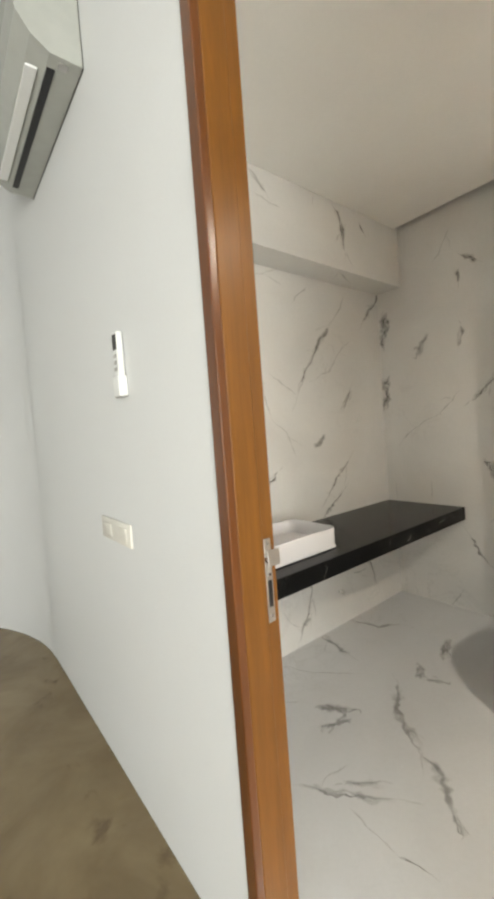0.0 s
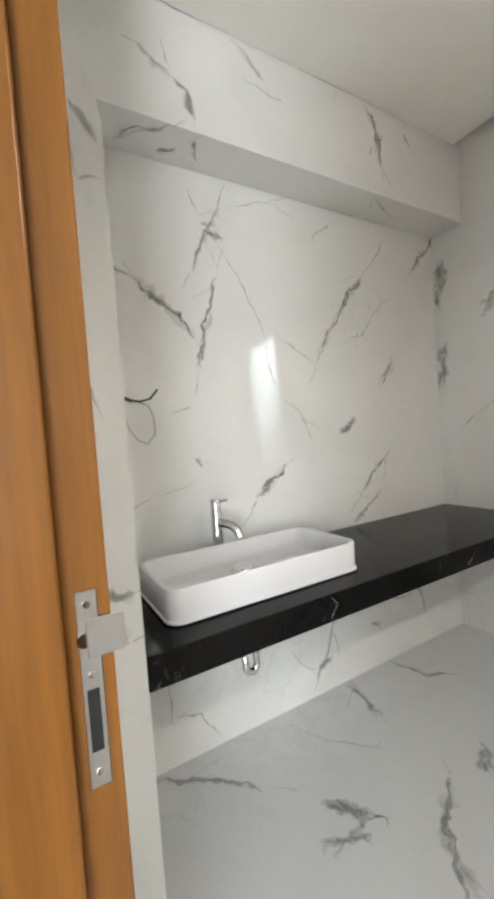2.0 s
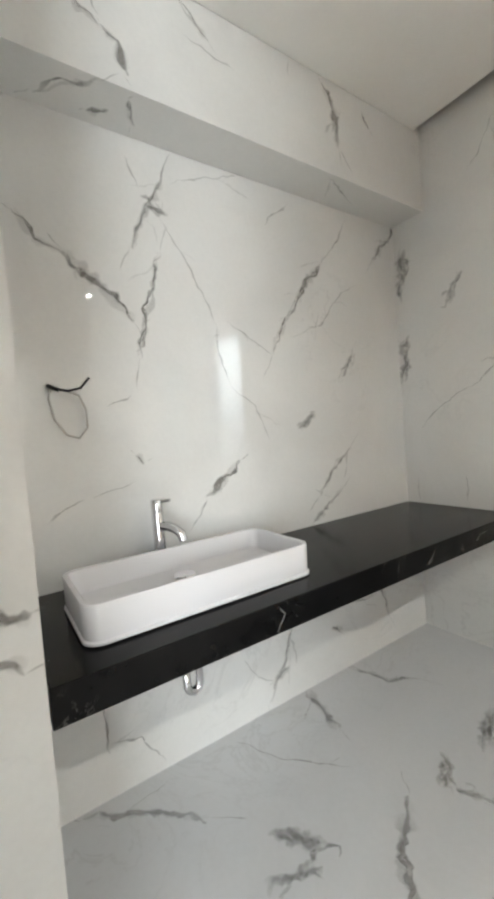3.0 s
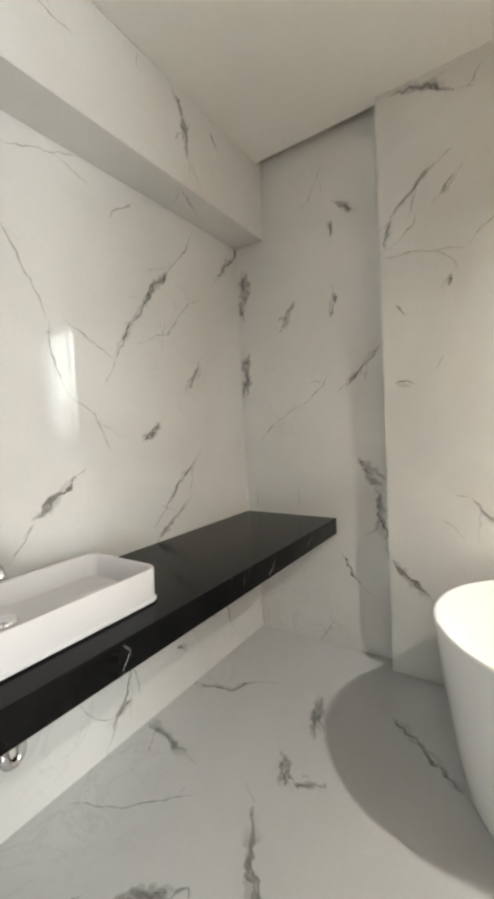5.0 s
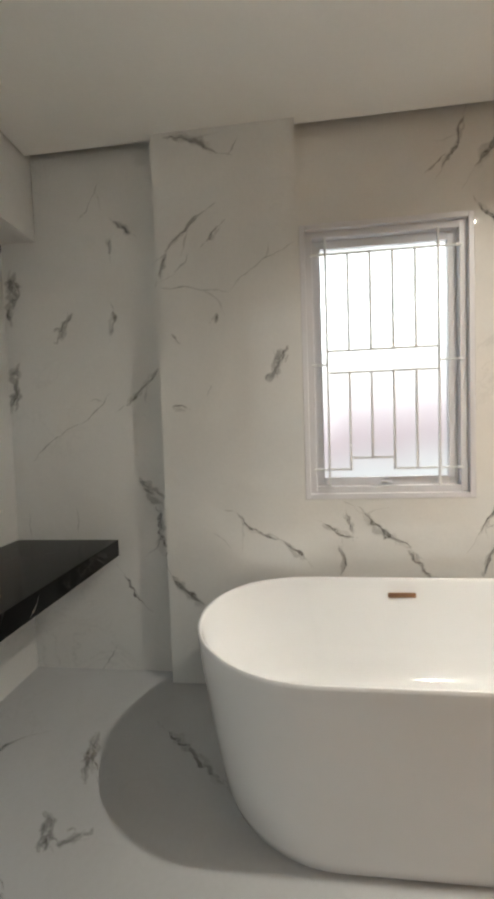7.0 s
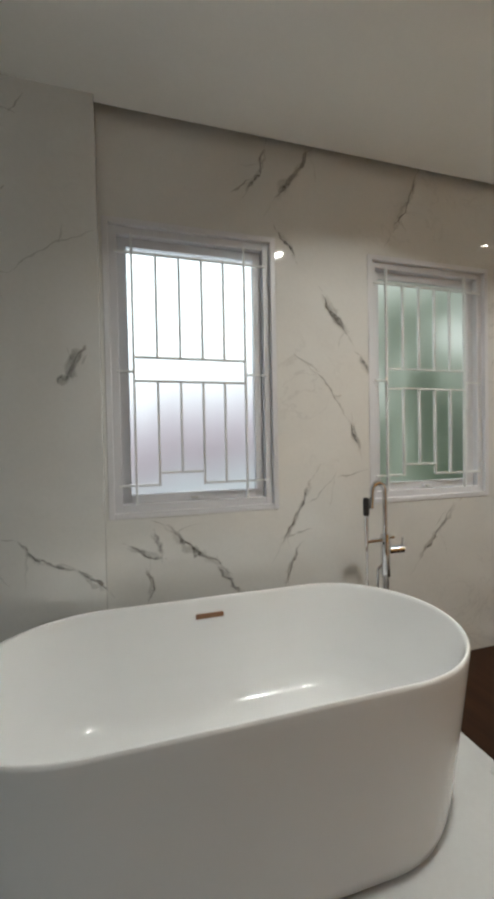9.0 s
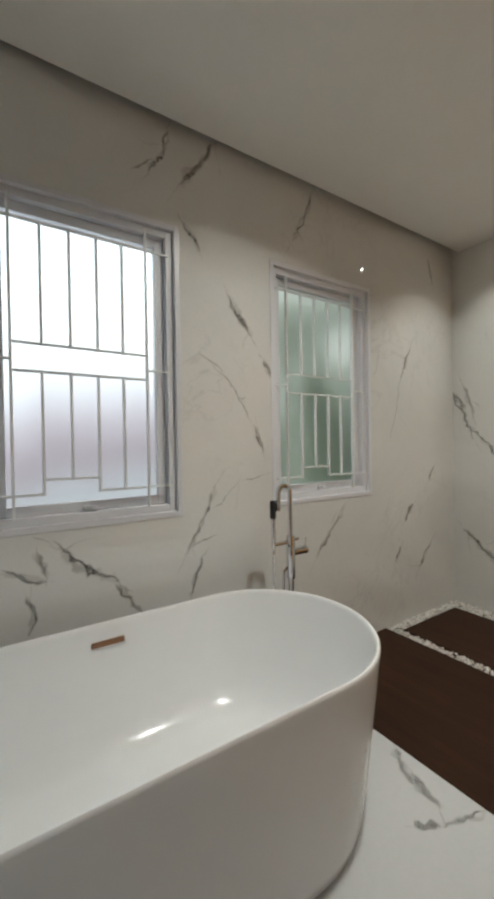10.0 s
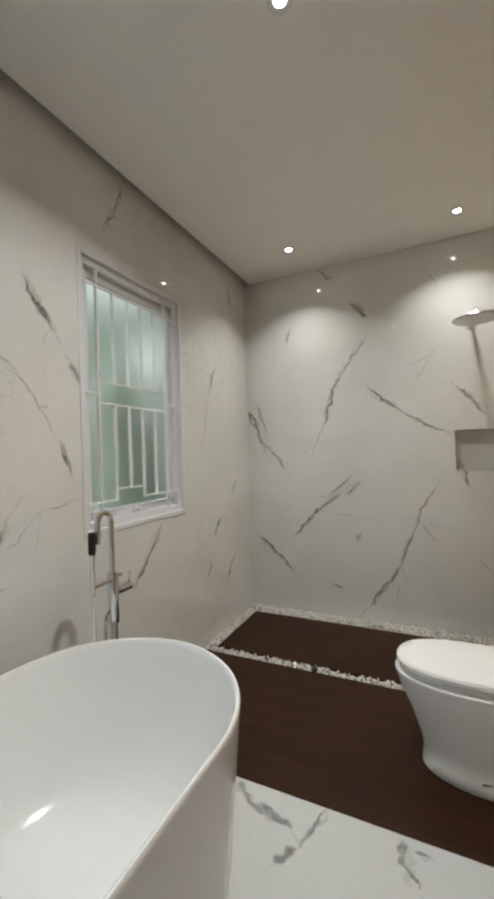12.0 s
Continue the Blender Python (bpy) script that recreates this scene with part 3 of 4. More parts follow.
def veins(parent, runs, axis, level, toward, seed, mat=VEIN, label="grey veins in the polished slab"):
    """Grey veins in the polish: wavering strokes with twigs, lying just proud of the surface."""
    rng = random.Random(seed)
    verts, faces, uvs = [], [], []

    def stroke(pts, width, strength):
        pts = [Vector(p) for p in pts]
        line = []
        for a, b in zip(pts, pts[1:]):
            n = max(2, int((b - a).length / 0.012))
            line += [a.lerp(b, k / n) for k in range(n)]
        line.append(pts[-1])
        if len(line) < 3:
            return
        off = rng.uniform(0, 90)
        total = len(line) - 1
        start = len(verts)
        for k, p in enumerate(line):
            d = (line[min(k + 1, total)] - line[max(k - 1, 0)]).normalized()
            side = Vector((-d.y, d.x))
            wob = (noise.noise((k * 0.13, off, 0)) * 0.9 + noise.noise((k * 0.42, off, 5)) * 0.5) * min(0.030, 0.009 + width * 0.6)
            taper = min(1.0, 0.45 + 3.0 * min(k, total - k) / total)
            wide = width * taper * (0.32 + 1.35 * abs(noise.noise((k * 0.27, off, 9))))
            fade = strength * min(1.0, 0.35 + 2.5 * min(k, total - k) / total) * (0.75 + 0.5 * noise.noise((k * 0.12, off, 3)))
            for e, u in ((-0.5, 0.0), (0.5, 1.0)):
                q = p + side * (wob + e * wide)
                co = [q.x, q.y]
                co.insert(axis, level + toward * 0.0015)
                verts.append(co)
                uvs.append((u, max(0.0, min(1.0, fade))))
        for k in range(total):
            i = start + 2 * k
            faces.append((i, i + 1, i + 3, i + 2))

    def near(p, r):
        return Vector(p) + Vector((rng.uniform(-r, r), rng.uniform(-r, r)))

    for width, *run in runs:
        pts = [(run[k], run[k + 1]) for k in range(0, len(run), 2)]
        a, b = Vector(pts[0]), Vector(pts[-1])
        d = b - a
        if width >= 0.045:
            # a smudge: a cluster of short strokes
            stroke([a, near(a + d * 0.5, width * 0.2), b], width * 1.2, 0.55)
            stroke([near(a, width * 0.4), near(b, width * 0.4)], width * 0.9, 0.5)
            for _ in range(4):
                f = rng.uniform(-0.15, 0.85)
                root = near(a + d * f, width * 0.38)
                stroke([root, near(root + d * 0.22, width * 0.25), near(root + d * rng.uniform(0.25, 0.5), width * 0.3)], width * rng.uniform(0.3, 0.7), rng.uniform(0.3, 0.6))
            for _ in range(2):
                root = near(a + d * rng.uniform(0, 1), width * 0.3)
                stroke([root, near(root, width * 1.1)], 0.010, 0.35)
            continue
        strong = 0.5 if width < 0.02 else 0.78 if width < 0.03 else 0.95
        stroke(pts, width * 1.15, strong)
        if width > 0.02:
            stroke(pts, width * 1.9, 0.28)
        if width > 0.02:
            stroke([near(a - d * 0.25, 0.02), a], 0.009, 0.4)
            stroke([b, near(b + d * 0.3, 0.02)], 0.009, 0.4)
        for _ in range(int(d.length / 0.24)):
            f = rng.uniform(0.05, 0.95)
            turn = rng.choice((-1, 1)) * rng.uniform(0.35, 1.1)
            way = Vector((d.x * math.cos(turn) - d.y * math.sin(turn), d.x * math.sin(turn) + d.y * math.cos(turn))).normalized()
            seg = min(len(pts) - 2, int(f * (len(pts) - 1)))
            root = Vector(pts[seg]).lerp(Vector(pts[seg + 1]), f * (len(pts) - 1) - seg)
            tip = root + way * rng.uniform(0.04, 0.20)
            stroke([root, near(root.lerp(tip, 0.5), 0.022), tip], rng.uniform(0.010, 0.019), rng.uniform(0.16, 0.40))
    me = bpy.data.meshes.new("veins")
    me.from_pydata(verts, [], faces)
    layer = me.uv_layers.new(name="UVMap")
    for loop in me.loops:
        layer.data[loop.index].uv = uvs[loop.vertex_index]
    me.materials.append(mat)
    ob = new("veins", me)
    ob.parent = parent
    tagged(ob, label, kind="stuff")
    return ob


veins(wall_north, VEINS_NORTH + VEINS_NORTH_B + VEINS_NORTH2 + VEINS_NORTH2_B, 1, Y_VAN, -1, 1)
veins(plinth_wall, VEINS_PLINTH, 1, Y_PLINTH, -1, 10)
veins(beam, VEINS_BEAM, 1, Y_BEAM, -1, 2)
veins(beam, ((0.024, 1.06, 2.94, 1.15, 2.86, 1.25, 2.8), (0.024, 1.35, 2.83, 1.39, 2.94), (0.024, 1.23, 2.94, 1.3, 2.9), (0.012, 2.3, 2.81, 2.6, 2.93)), 2, BEAM_Z, -1, 3)
veins(pier, VEINS_PIER, 1, Y_CNT - 0.01, -1, 4)
veins(wall_east, VEINS_EAST_NICHE + VEINS_EAST + VEINS_EAST_B + VEINS_EAST2, 0, X_WIN, -1, 5)
veins(column, VEINS_COLUMN + VEINS_COLUMN_B, 0, X_COL, -1, 6)
veins(wall_south, VEINS_SOUTH + VEINS_SOUTH2, 1, Y_S, 1, 7)
veins(floor, VEINS_FLOOR + VEINS_FLOOR2, 2, 0.0, 1, 8, FLOOR_VEIN)

# ---- bathroom things ----
def stadium(r, hy, z, n=28):
    """A ring with straight sides and half-round ends: half width r, half length hy."""
    ring = []
    for end, a0 in ((1, 0), (-1, 180)):
        for k in range(n + 1):
            a = radians(a0 + 180 * k / n)
            ring.append((r * math.cos(a), end * (hy - r) + r * math.sin(a), z))
    return ring


def bathtub():
    cx, cy = 2.442, 0.88
    t = thing("bathtub", cx, cy, 0, "white freestanding oval acrylic bathtub on the marble floor", "bathtub")
    shell = [stadium(r, hy, z) for z, r, hy in (
        (0.0, 0.385, 0.790), (0.012, 0.396, 0.803), (0.05, 0.403, 0.818), (0.15, 0.409, 0.838), (0.30, 0.416, 0.862), (0.45, 0.424, 0.884), (0.57, 0.431, 0.900),
        (0.600, 0.433, 0.904), (0.608, 0.432, 0.903), (0.612, 0.428, 0.899), (0.612, 0.423, 0.894), (0.608, 0.419, 0.890), (0.595, 0.416, 0.886),
        (0.45, 0.396, 0.842), (0.30, 0.372, 0.785), (0.22, 0.345, 0.735), (0.175, 0.305, 0.680), (0.152, 0.25, 0.61), (0.145, 0.12, 0.40))]
    part("shell", loft(shell), TUB_WHITE, t)
    slot = part("overflow_slot", bevelled(boxes((-0.006, 0.006, -0.065, 0.065, -0.011, 0.011)), 0.004), COPPER, t, "bronze overflow slot")
    slot.location = (0.402, 0.006, 0.535)
    slot.rotation_euler = (0, radians(8), 0)
    drain = part("drain", lathe(((0.0001, 0.146), (0.03, 0.146), (0.032, 0.149), (0.012, 0.152), (0.0001, 0.152))), CHROME, t, "round chrome drain")
    drain.location = (0, -0.1, 0)
    return t


def basin():
    x0, x1, y0, y1, z0, z1 = 0.992, 1.745, 2.480, 2.838, 0.762, 0.869
    cx, cy, hx, hy = (x0 + x1) / 2, (y0 + y1) / 2, (x1 - x0) / 2, (y1 - y0) / 2
    t = thing("wash_basin", cx, cy, z0, "white rectangular ceramic vessel basin on the black counter", "basin")
    h = z1 - z0
    rings = [rounded(0, 0, hx - 0.006, hy - 0.006, 0.045, 0), rounded(0, 0, hx, hy, 0.05, 0.004), rounded(0, 0, hx, hy, 0.05, 0.010),
             rounded(0, 0, hx - 0.005, hy - 0.005, 0.047, 0.014), rounded(0, 0, hx - 0.002, hy - 0.004, 0.048, h - 0.004),
             rounded(0, 0, hx - 0.004, hy - 0.006, 0.047, h), rounded(0, 0, hx - 0.016, hy - 0.016, 0.04, h),
             rounded(0, 0, hx - 0.019, hy - 0.019, 0.038, h - 0.004), rounded(0, 0, hx - 0.03, hy - 0.03, 0.04, 0.035),
             rounded(0, 0, hx - 0.06, hy - 0.06, 0.05, 0.018), rounded(0, 0, 0.05, 0.03, 0.02, 0.014)]
    part("bowl", loft(rings), BASIN_WHITE, t)
    waste = part("drain", lathe(((0.0001, 0.02), (0.034, 0.02), (0.040, 0.026), (0.036, 0.033), (0.0001, 0.037))), CHROME, t, "domed chrome waste plug")
    waste.location = (-0.005, 0.055, 0.006)
    mark = part("mark", boxes((-0.022, 0.022, -0.0008, 0.0, -0.004, 0.004)), STEEL, t, "small grey printed mark")
    mark.location = (0.03, -hy + 0.0062, 0.05)
    return t


def basin_tap():
    t = thing("basin_tap", 1.346, 2.882, 0.76, "tall chrome single-lever basin tap behind the basin", "tap")
    t.rotation_euler = (0, 0, radians(38))
    part("body", lathe(((0.026, 0.0), (0.026, 0.006), (0.0215, 0.010), (0.0215, 0.235), (0.0205, 0.238), (0.0001, 0.238))), CHROME, t)
    spout = [(0, -0.015, 0.185), (0, -0.045, 0.182), (0, -0.072, 0.172), (0, -0.092, 0.155), (0, -0.100, 0.130)]
    part("spout", tube(spout, [0.019, 0.018, 0.0175, 0.017, 0.016], 16), CHROME, t)
    cap = part("lever_cap", lathe(((0.0215, 0.241), (0.0215, 0.279), (0.019, 0.283), (0.0001, 0.283))), CHROME, t)
    part("lever", tube([(0, 0.0, 0.272), (0.0, -0.055, 0.280)], 0.006, 10), CHROME, t)
    return t


def counter():
    t = tagged(link("counter", bevelled(boxes((0.899, X_WIN - 0.004, Y_CNT, Y_VAN - 0.004, 0.668, 0.76)), 0.003), BLACK_MARBLE),
               "thick black marble vanity counter with white veins fixed between the walls", "counter")
    return t


def bottle_trap():
    t = thing("bottle_trap", 1.335, 2.65, 0.43, "small chrome drain bend hanging under the black counter", "trap")
    bend = [(0.022, 0, 0.237), (0.022, 0, 0.10), (0.022, 0, 0.035)]
    bend += [(0.022 * math.cos(radians(a)), 0, 0.03 - 0.024 * math.sin(radians(a))) for a in range(0, 181, 20)]
    bend += [(-0.022, 0.004, 0.06), (-0.022, 0.03, 0.09), (-0.022, 0.1, 0.10), (-0.022, 0.268, 0.10)]
    part("waste_pipe", tube(bend, 0.014, 14), CHROME, t)
    part("collar", lathe(((0.0145, 0.10), (0.019, 0.102), (0.019, 0.128), (0.0145, 0.13))), CHROME, t).location = (0.022, 0, 0)
    part("wall_flange", tube([(-0.022, 0.255, 0.10), (-0.022, 0.268, 0.10)], 0.021, 20), CHROME, t)
    return t


def cable_loop():
    t = thing("cable_loop", 1.04, Y_VAN - 0.004, 1.43, "loose grey electric cable loop sticking out of the wall", "cable")
    pts = [(0.0, 0.003, 0.03), (-0.005, -0.02, 0.035), (-0.012, -0.03, 0.0), (0.0, -0.03, -0.07), (0.035, -0.03, -0.125), (0.075, -0.03, -0.14),
           (0.105, -0.032, -0.105), (0.105, -0.034, -0.04), (0.085, -0.036, 0.01), (0.04, -0.03, 0.03), (0.0, -0.012, 0.038)]
    part("loop", tube(pts, 0.004, 8), CABLE, t)
    part("wire_end", tube([(0.0, -0.012, 0.04), (0.05, -0.04, 0.026), (0.09, -0.05, 0.035), (0.12, -0.055, 0.07)], 0.0045, 8), BLACK, t, "bare dark wire ends")
    part("wire_end", tube([(-0.005, 0.0, 0.05), (-0.01, -0.03, 0.045), (0.02, -0.045, 0.028)], 0.007, 8), BLACK, t, "bare dark wire ends")
    return t


def tub_filler():
    t = thing("tub_filler", 2.772, -0.008, 0, "chrome floor-standing bath mixer with hand shower beside the tub", "bath mixer")
    part("base_plate", lathe(((0.05, 0.0), (0.05, 0.008), (0.03, 0.016), (0.0001, 0.016))), CHROME, t)
    part("riser_pipe", lathe(((0.016, 0.016), (0.016, 0.64), (0.0001, 0.64))), CHROME, t)
    part("valve_body", lathe(((0.012, 0.635), (0.023, 0.64), (0.024, 0.645), (0.024, 0.85), (0.022, 0.856), (0.0001, 0.857))), CHROME, t)
    arc = [(0, 0, 0.855), (0, 0, 0.98), (0, 0, 1.075)] + [(0.004 * a / 180, 0.036 - 0.036 * math.cos(radians(a)), 1.075 + 0.04 * math.sin(radians(a))) for a in range(15, 181, 15)]
    arc += [(0.004, 0.073, 1.04), (0.003, 0.076, 0.99)]
    part("spout", tube(arc, 0.0125, 14), CHROME, t)
    part("cross_arm", tube([(0, 0.0, 0.825), (0, 0.108, 0.825)], 0.011), CHROME, t)
    part("diverter_knob", tube([(0, -0.01, 0.835), (0, -0.05, 0.835)], 0.008), CHROME, t)
    part("lever_hub", tube([(0, -0.02, 0.77), (0, -0.105, 0.77)], [0.02, 0.02], 16), CHROME, t)
    part("lever", tube([(0, -0.095, 0.78), (-0.004, -0.098, 0.82), (-0.006, -0.10, 0.835)], 0.005), CHROME, t)
    wand = part("hand_shower", lathe(((0.010, 0.80), (0.011, 0.93), (0.013, 0.955), (0.0001, 0.956))), CHROME, t)
    wand.location = (0, 0.108, 0)
    head = part("shower_grip", lathe(((0.014, 0.957), (0.0155, 0.965), (0.0155, 1.035), (0.012, 1.045), (0.0001, 1.046))), BLACK, t, "black hand shower head")
    head.location = (0, 0.108, 0)
    hose = [(0, 0.108, 0.80), (-0.004, 0.11, 0.6), (-0.01, 0.108, 0.3), (-0.01, 0.085, 0.12), (-0.005, 0.06, 0.2), (0.0, 0.055, 0.5), (0, 0.045, 0.68), (0, 0.02, 0.70)]
    smooth = [Vector(hose[i]).lerp(Vector(hose[i + 1]), f / 6) for i in range(len(hose) - 1) for f in range(6)] + [Vector(hose[-1])]
    part("hose", tube(smooth, 0.007, 8), CHROME, t)
    return t


def toilet():
    t = thing("toilet", 1.33, -0.615, 0, "white one-piece ceramic toilet with closed lid on the dark wood floor", "toilet")

    def ring(front, back, hw, z, p=2.4, n=64):
        cx, hx = (front + back) / 2, (front - back) / 2
        return oval(cx, 0, hx, hw, z, p, n)
    part("bowl", loft([ring(0.262, -0.36, 0.154, 0.0), ring(0.266, -0.36, 0.157, 0.006), ring(0.261, -0.36, 0.152, 0.045), ring(0.257, -0.36, 0.148, 0.062), ring(0.268, -0.36, 0.150, 0.12), ring(0.305, -0.36, 0.165, 0.23),
                       ring(0.345, -0.36, 0.175, 0.32), ring(0.362, -0.36, 0.185, 0.375), ring(0.365, -0.36, 0.187, 0.388), ring(0.36, -0.36, 0.182, 0.393)]), CERAMIC, t)
    part("seat", loft([ring(0.345, -0.26, 0.170, 0.394), ring(0.348, -0.26, 0.173, 0.398), ring(0.348, -0.26, 0.173, 0.408), ring(0.345, -0.26, 0.170, 0.412)]), CERAMIC, t)
    part("lid", loft([ring(0.35, -0.25, 0.176, 0.4175), ring(0.356, -0.25, 0.181, 0.421), ring(0.357, -0.25, 0.182, 0.438), ring(0.348, -0.25, 0.175, 0.447),
                      ring(0.30, -0.22, 0.14, 0.451), ring(0.15, -0.1, 0.06, 0.453)]), CERAMIC, t)
    part("cistern", bevelled(boxes((-0.575, -0.30, -0.185, 0.185, 0.30, 0.70)), 0.02, 3), CERAMIC, t)
    part("cistern_lid", bevelled(boxes((-0.58, -0.295, -0.19, 0.19, 0.702, 0.73)), 0.008), CERAMIC, t)
    mark = part("mark", boxes((-0.03, 0.03, 0.0, 0.001, -0.006, 0.006)), STEEL, t, "small grey printed mark")
    mark.location = (0.02, 0.1475, 0.05)
    return t


def rain_shower():
    t = thing("rain_shower", 1.235, Y_S + 0.001, 2.225, "chrome overhead rain shower on a wall arm", "shower")
    part("wall_flange", tube([(0, 0, 0), (0, 0.012, 0)], 0.03, 20), CHROME, t)
    part("arm", tube([(0, 0.01, 0), (0, 0.28, 0.02), (0, 0.33, 0.005), (0, 0.35, -0.03)], 0.011, 12), CHROME, t)
    head = part("head", lathe(((0.0001, -0.006), (0.135, -0.006), (0.14, 0.0), (0.135, 0.006), (0.03, 0.012), (0.02, 0.03), (0.0001, 0.032))), STEEL, t, "flat round steel shower head")
    head.location = (0, 0.35, -0.065)
    return t


def downlight(x, y):
    t = thing("downlight", x, y, CEIL, "small round recessed ceiling downlight, lit", "downlight", "ceiling downlights")
    part("trim", lathe(((0.0235, -0.0005), (0.045, -0.0005), (0.045, -0.004), (0.034, -0.005), (0.0235, -0.003))), PLASTIC, t)
    part("lens", lathe(((0.0001, -0.001), (0.022, -0.001), (0.021, -0.004), (0.015, -0.0065), (0.0001, -0.008))), LED, t, "glowing warm lens")
    return t


top = counter()
veins(top, ((0.016, 1.505, 0.755, 1.53, 0.725, 1.50, 0.672), (0.011, 2.25, 0.68, 2.31, 0.75), (0.014, 2.62, 0.70, 2.72, 0.74)),
      1, Y_CNT, -1, 9, WHITE_VEIN, "white veins in the black marble")
bathtub(), basin(), basin_tap(), bottle_trap(), cable_loop(), tub_filler(), toilet(), rain_shower()
for x, y in LAMPS:
    downlight(x, y)


# ---- windows ----
def window(name, y0, y1, z0, z1, label):
    t = thing(name, X_WIN, (y0 + y1) / 2, z0, label, "window")
    tagged(t, kind="structure")
    w, h = (y1 - y0) / 2, z1 - z0

    def rim(name, xa, xb, iw, lo, hi, e, mat, label=""):
        """A rectangular frame: half width iw, from lo to hi, e wide."""
        part(name, bevelled(boxes((xa, xb, -iw, -iw + e, lo, hi)), 0.002, 1), mat, t, label, False)
        part(name, bevelled(boxes((xa, xb, iw - e, iw, lo, hi)), 0.002, 1), mat, t, label, False)
        part(name, bevelled(boxes((xa, xb, -iw + e, iw - e, lo, lo + e)), 0.002, 1), mat, t, label, False)
        part(name, bevelled(boxes((xa, xb, -iw + e, iw - e, hi - e, hi)), 0.002, 1), mat, t, label, False)
    rim("casing", -0.004, 0.05, w + 0.026, -0.026, h + 0.026, 0.028, ALU)
    rim("frame", 0.02, 0.11, w - 0.0004, 0.0004, h - 0.0004, 0.0375, ALU)
    rim("sash", 0.055, 0.095, w - 0.0385, 0.0385, h - 0.0385, 0.044, ALU)
    pane = part("pane", boxes((0.072, 0.078, -w + 0.08, w - 0.08, 0.08, h - 0.08)), FROSTED, t, "frosted glass pane", False)
    pane.visible_shadow = False
    part("latch", bevelled(boxes((0.035, 0.054, -0.03, 0.03, 0.044, 0.062)), 0.004), ALU, t, "small white latch")
    part("latch_handle", tube([(0.03, 0.0, 0.055), (0.015, 0.015, 0.06), (0.012, 0.035, 0.06)], 0.005, 8), STEEL, t)
    bar, gx = 0.0055, 0.016
    cols = [w - 0.105 - 0.1125 * k for k in range(6)]

    def rod(ya, za, yb, zb):
        y_lo, y_hi, z_lo, z_hi = min(ya, yb), max(ya, yb), min(za, zb), max(za, zb)
        deep = 0.010 if y_hi - y_lo < 0.01 else 0.006
        part("grille_bar", bevelled(boxes((gx - deep, gx + deep, y_lo - bar, y_hi + bar, z_lo - bar, z_hi + bar)), 0.0015, 1), BAR_WHITE, t, "", False)
    top, mid_hi, mid, mid_lo, low_a, low_b = h - 0.125, 0.755, 0.685, 0.64, 0.13, 0.19
    for y in (cols[0], cols[5]):
        rod(y, 0.04, y, h - 0.04)
    rod(w - 0.03, top, -w + 0.03, top)
    rod(w - 0.03, mid, cols[0], mid)
    rod(cols[5], mid, -w + 0.03, mid)
    rod(cols[0], mid_hi, cols[5], mid_hi)
    rod(cols[0], mid_lo, cols[5], mid_lo)
    for y in cols[1:5]:
        rod(y, mid_hi, y, top)
    for y, z in zip(cols[1:5], (low_a, low_b, low_a, low_a)):
        rod(y, mid_lo, y, z)
    rod(w - 0.03, low_a, cols[1], low_a)
    rod(cols[1], low_b, cols[3], low_b)
    rod(cols[3], low_a, -w + 0.03, low_a)
    return t


window("window_1", *WINDOWS[0], "white aluminium window with frosted glass and a metal grille")
window("window_2", *WINDOWS[1], "white aluminium window with frosted glass and a metal grille")
# glowing boards stand in for the daylight and garden behind each pane
for (y0, y1, z0, z1), mat, side in zip(WINDOWS, (
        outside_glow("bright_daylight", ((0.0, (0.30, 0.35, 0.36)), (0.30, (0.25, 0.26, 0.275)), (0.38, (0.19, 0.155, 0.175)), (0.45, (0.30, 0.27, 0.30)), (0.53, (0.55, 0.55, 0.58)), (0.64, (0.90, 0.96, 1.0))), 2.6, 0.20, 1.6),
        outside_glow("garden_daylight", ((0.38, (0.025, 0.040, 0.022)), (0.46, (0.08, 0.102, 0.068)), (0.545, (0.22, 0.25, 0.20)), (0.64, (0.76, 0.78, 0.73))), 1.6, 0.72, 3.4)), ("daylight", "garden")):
    b = tagged(link("backdrop_" + side, boxes((0, 0.02, -1.1, 1.1, 0, 1.0)), mat), "glowing backdrop of bright blurred " + side + " outside the frosted window", kind="structure")
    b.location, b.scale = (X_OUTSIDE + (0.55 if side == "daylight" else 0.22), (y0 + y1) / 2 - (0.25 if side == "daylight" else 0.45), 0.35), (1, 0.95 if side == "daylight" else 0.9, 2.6)

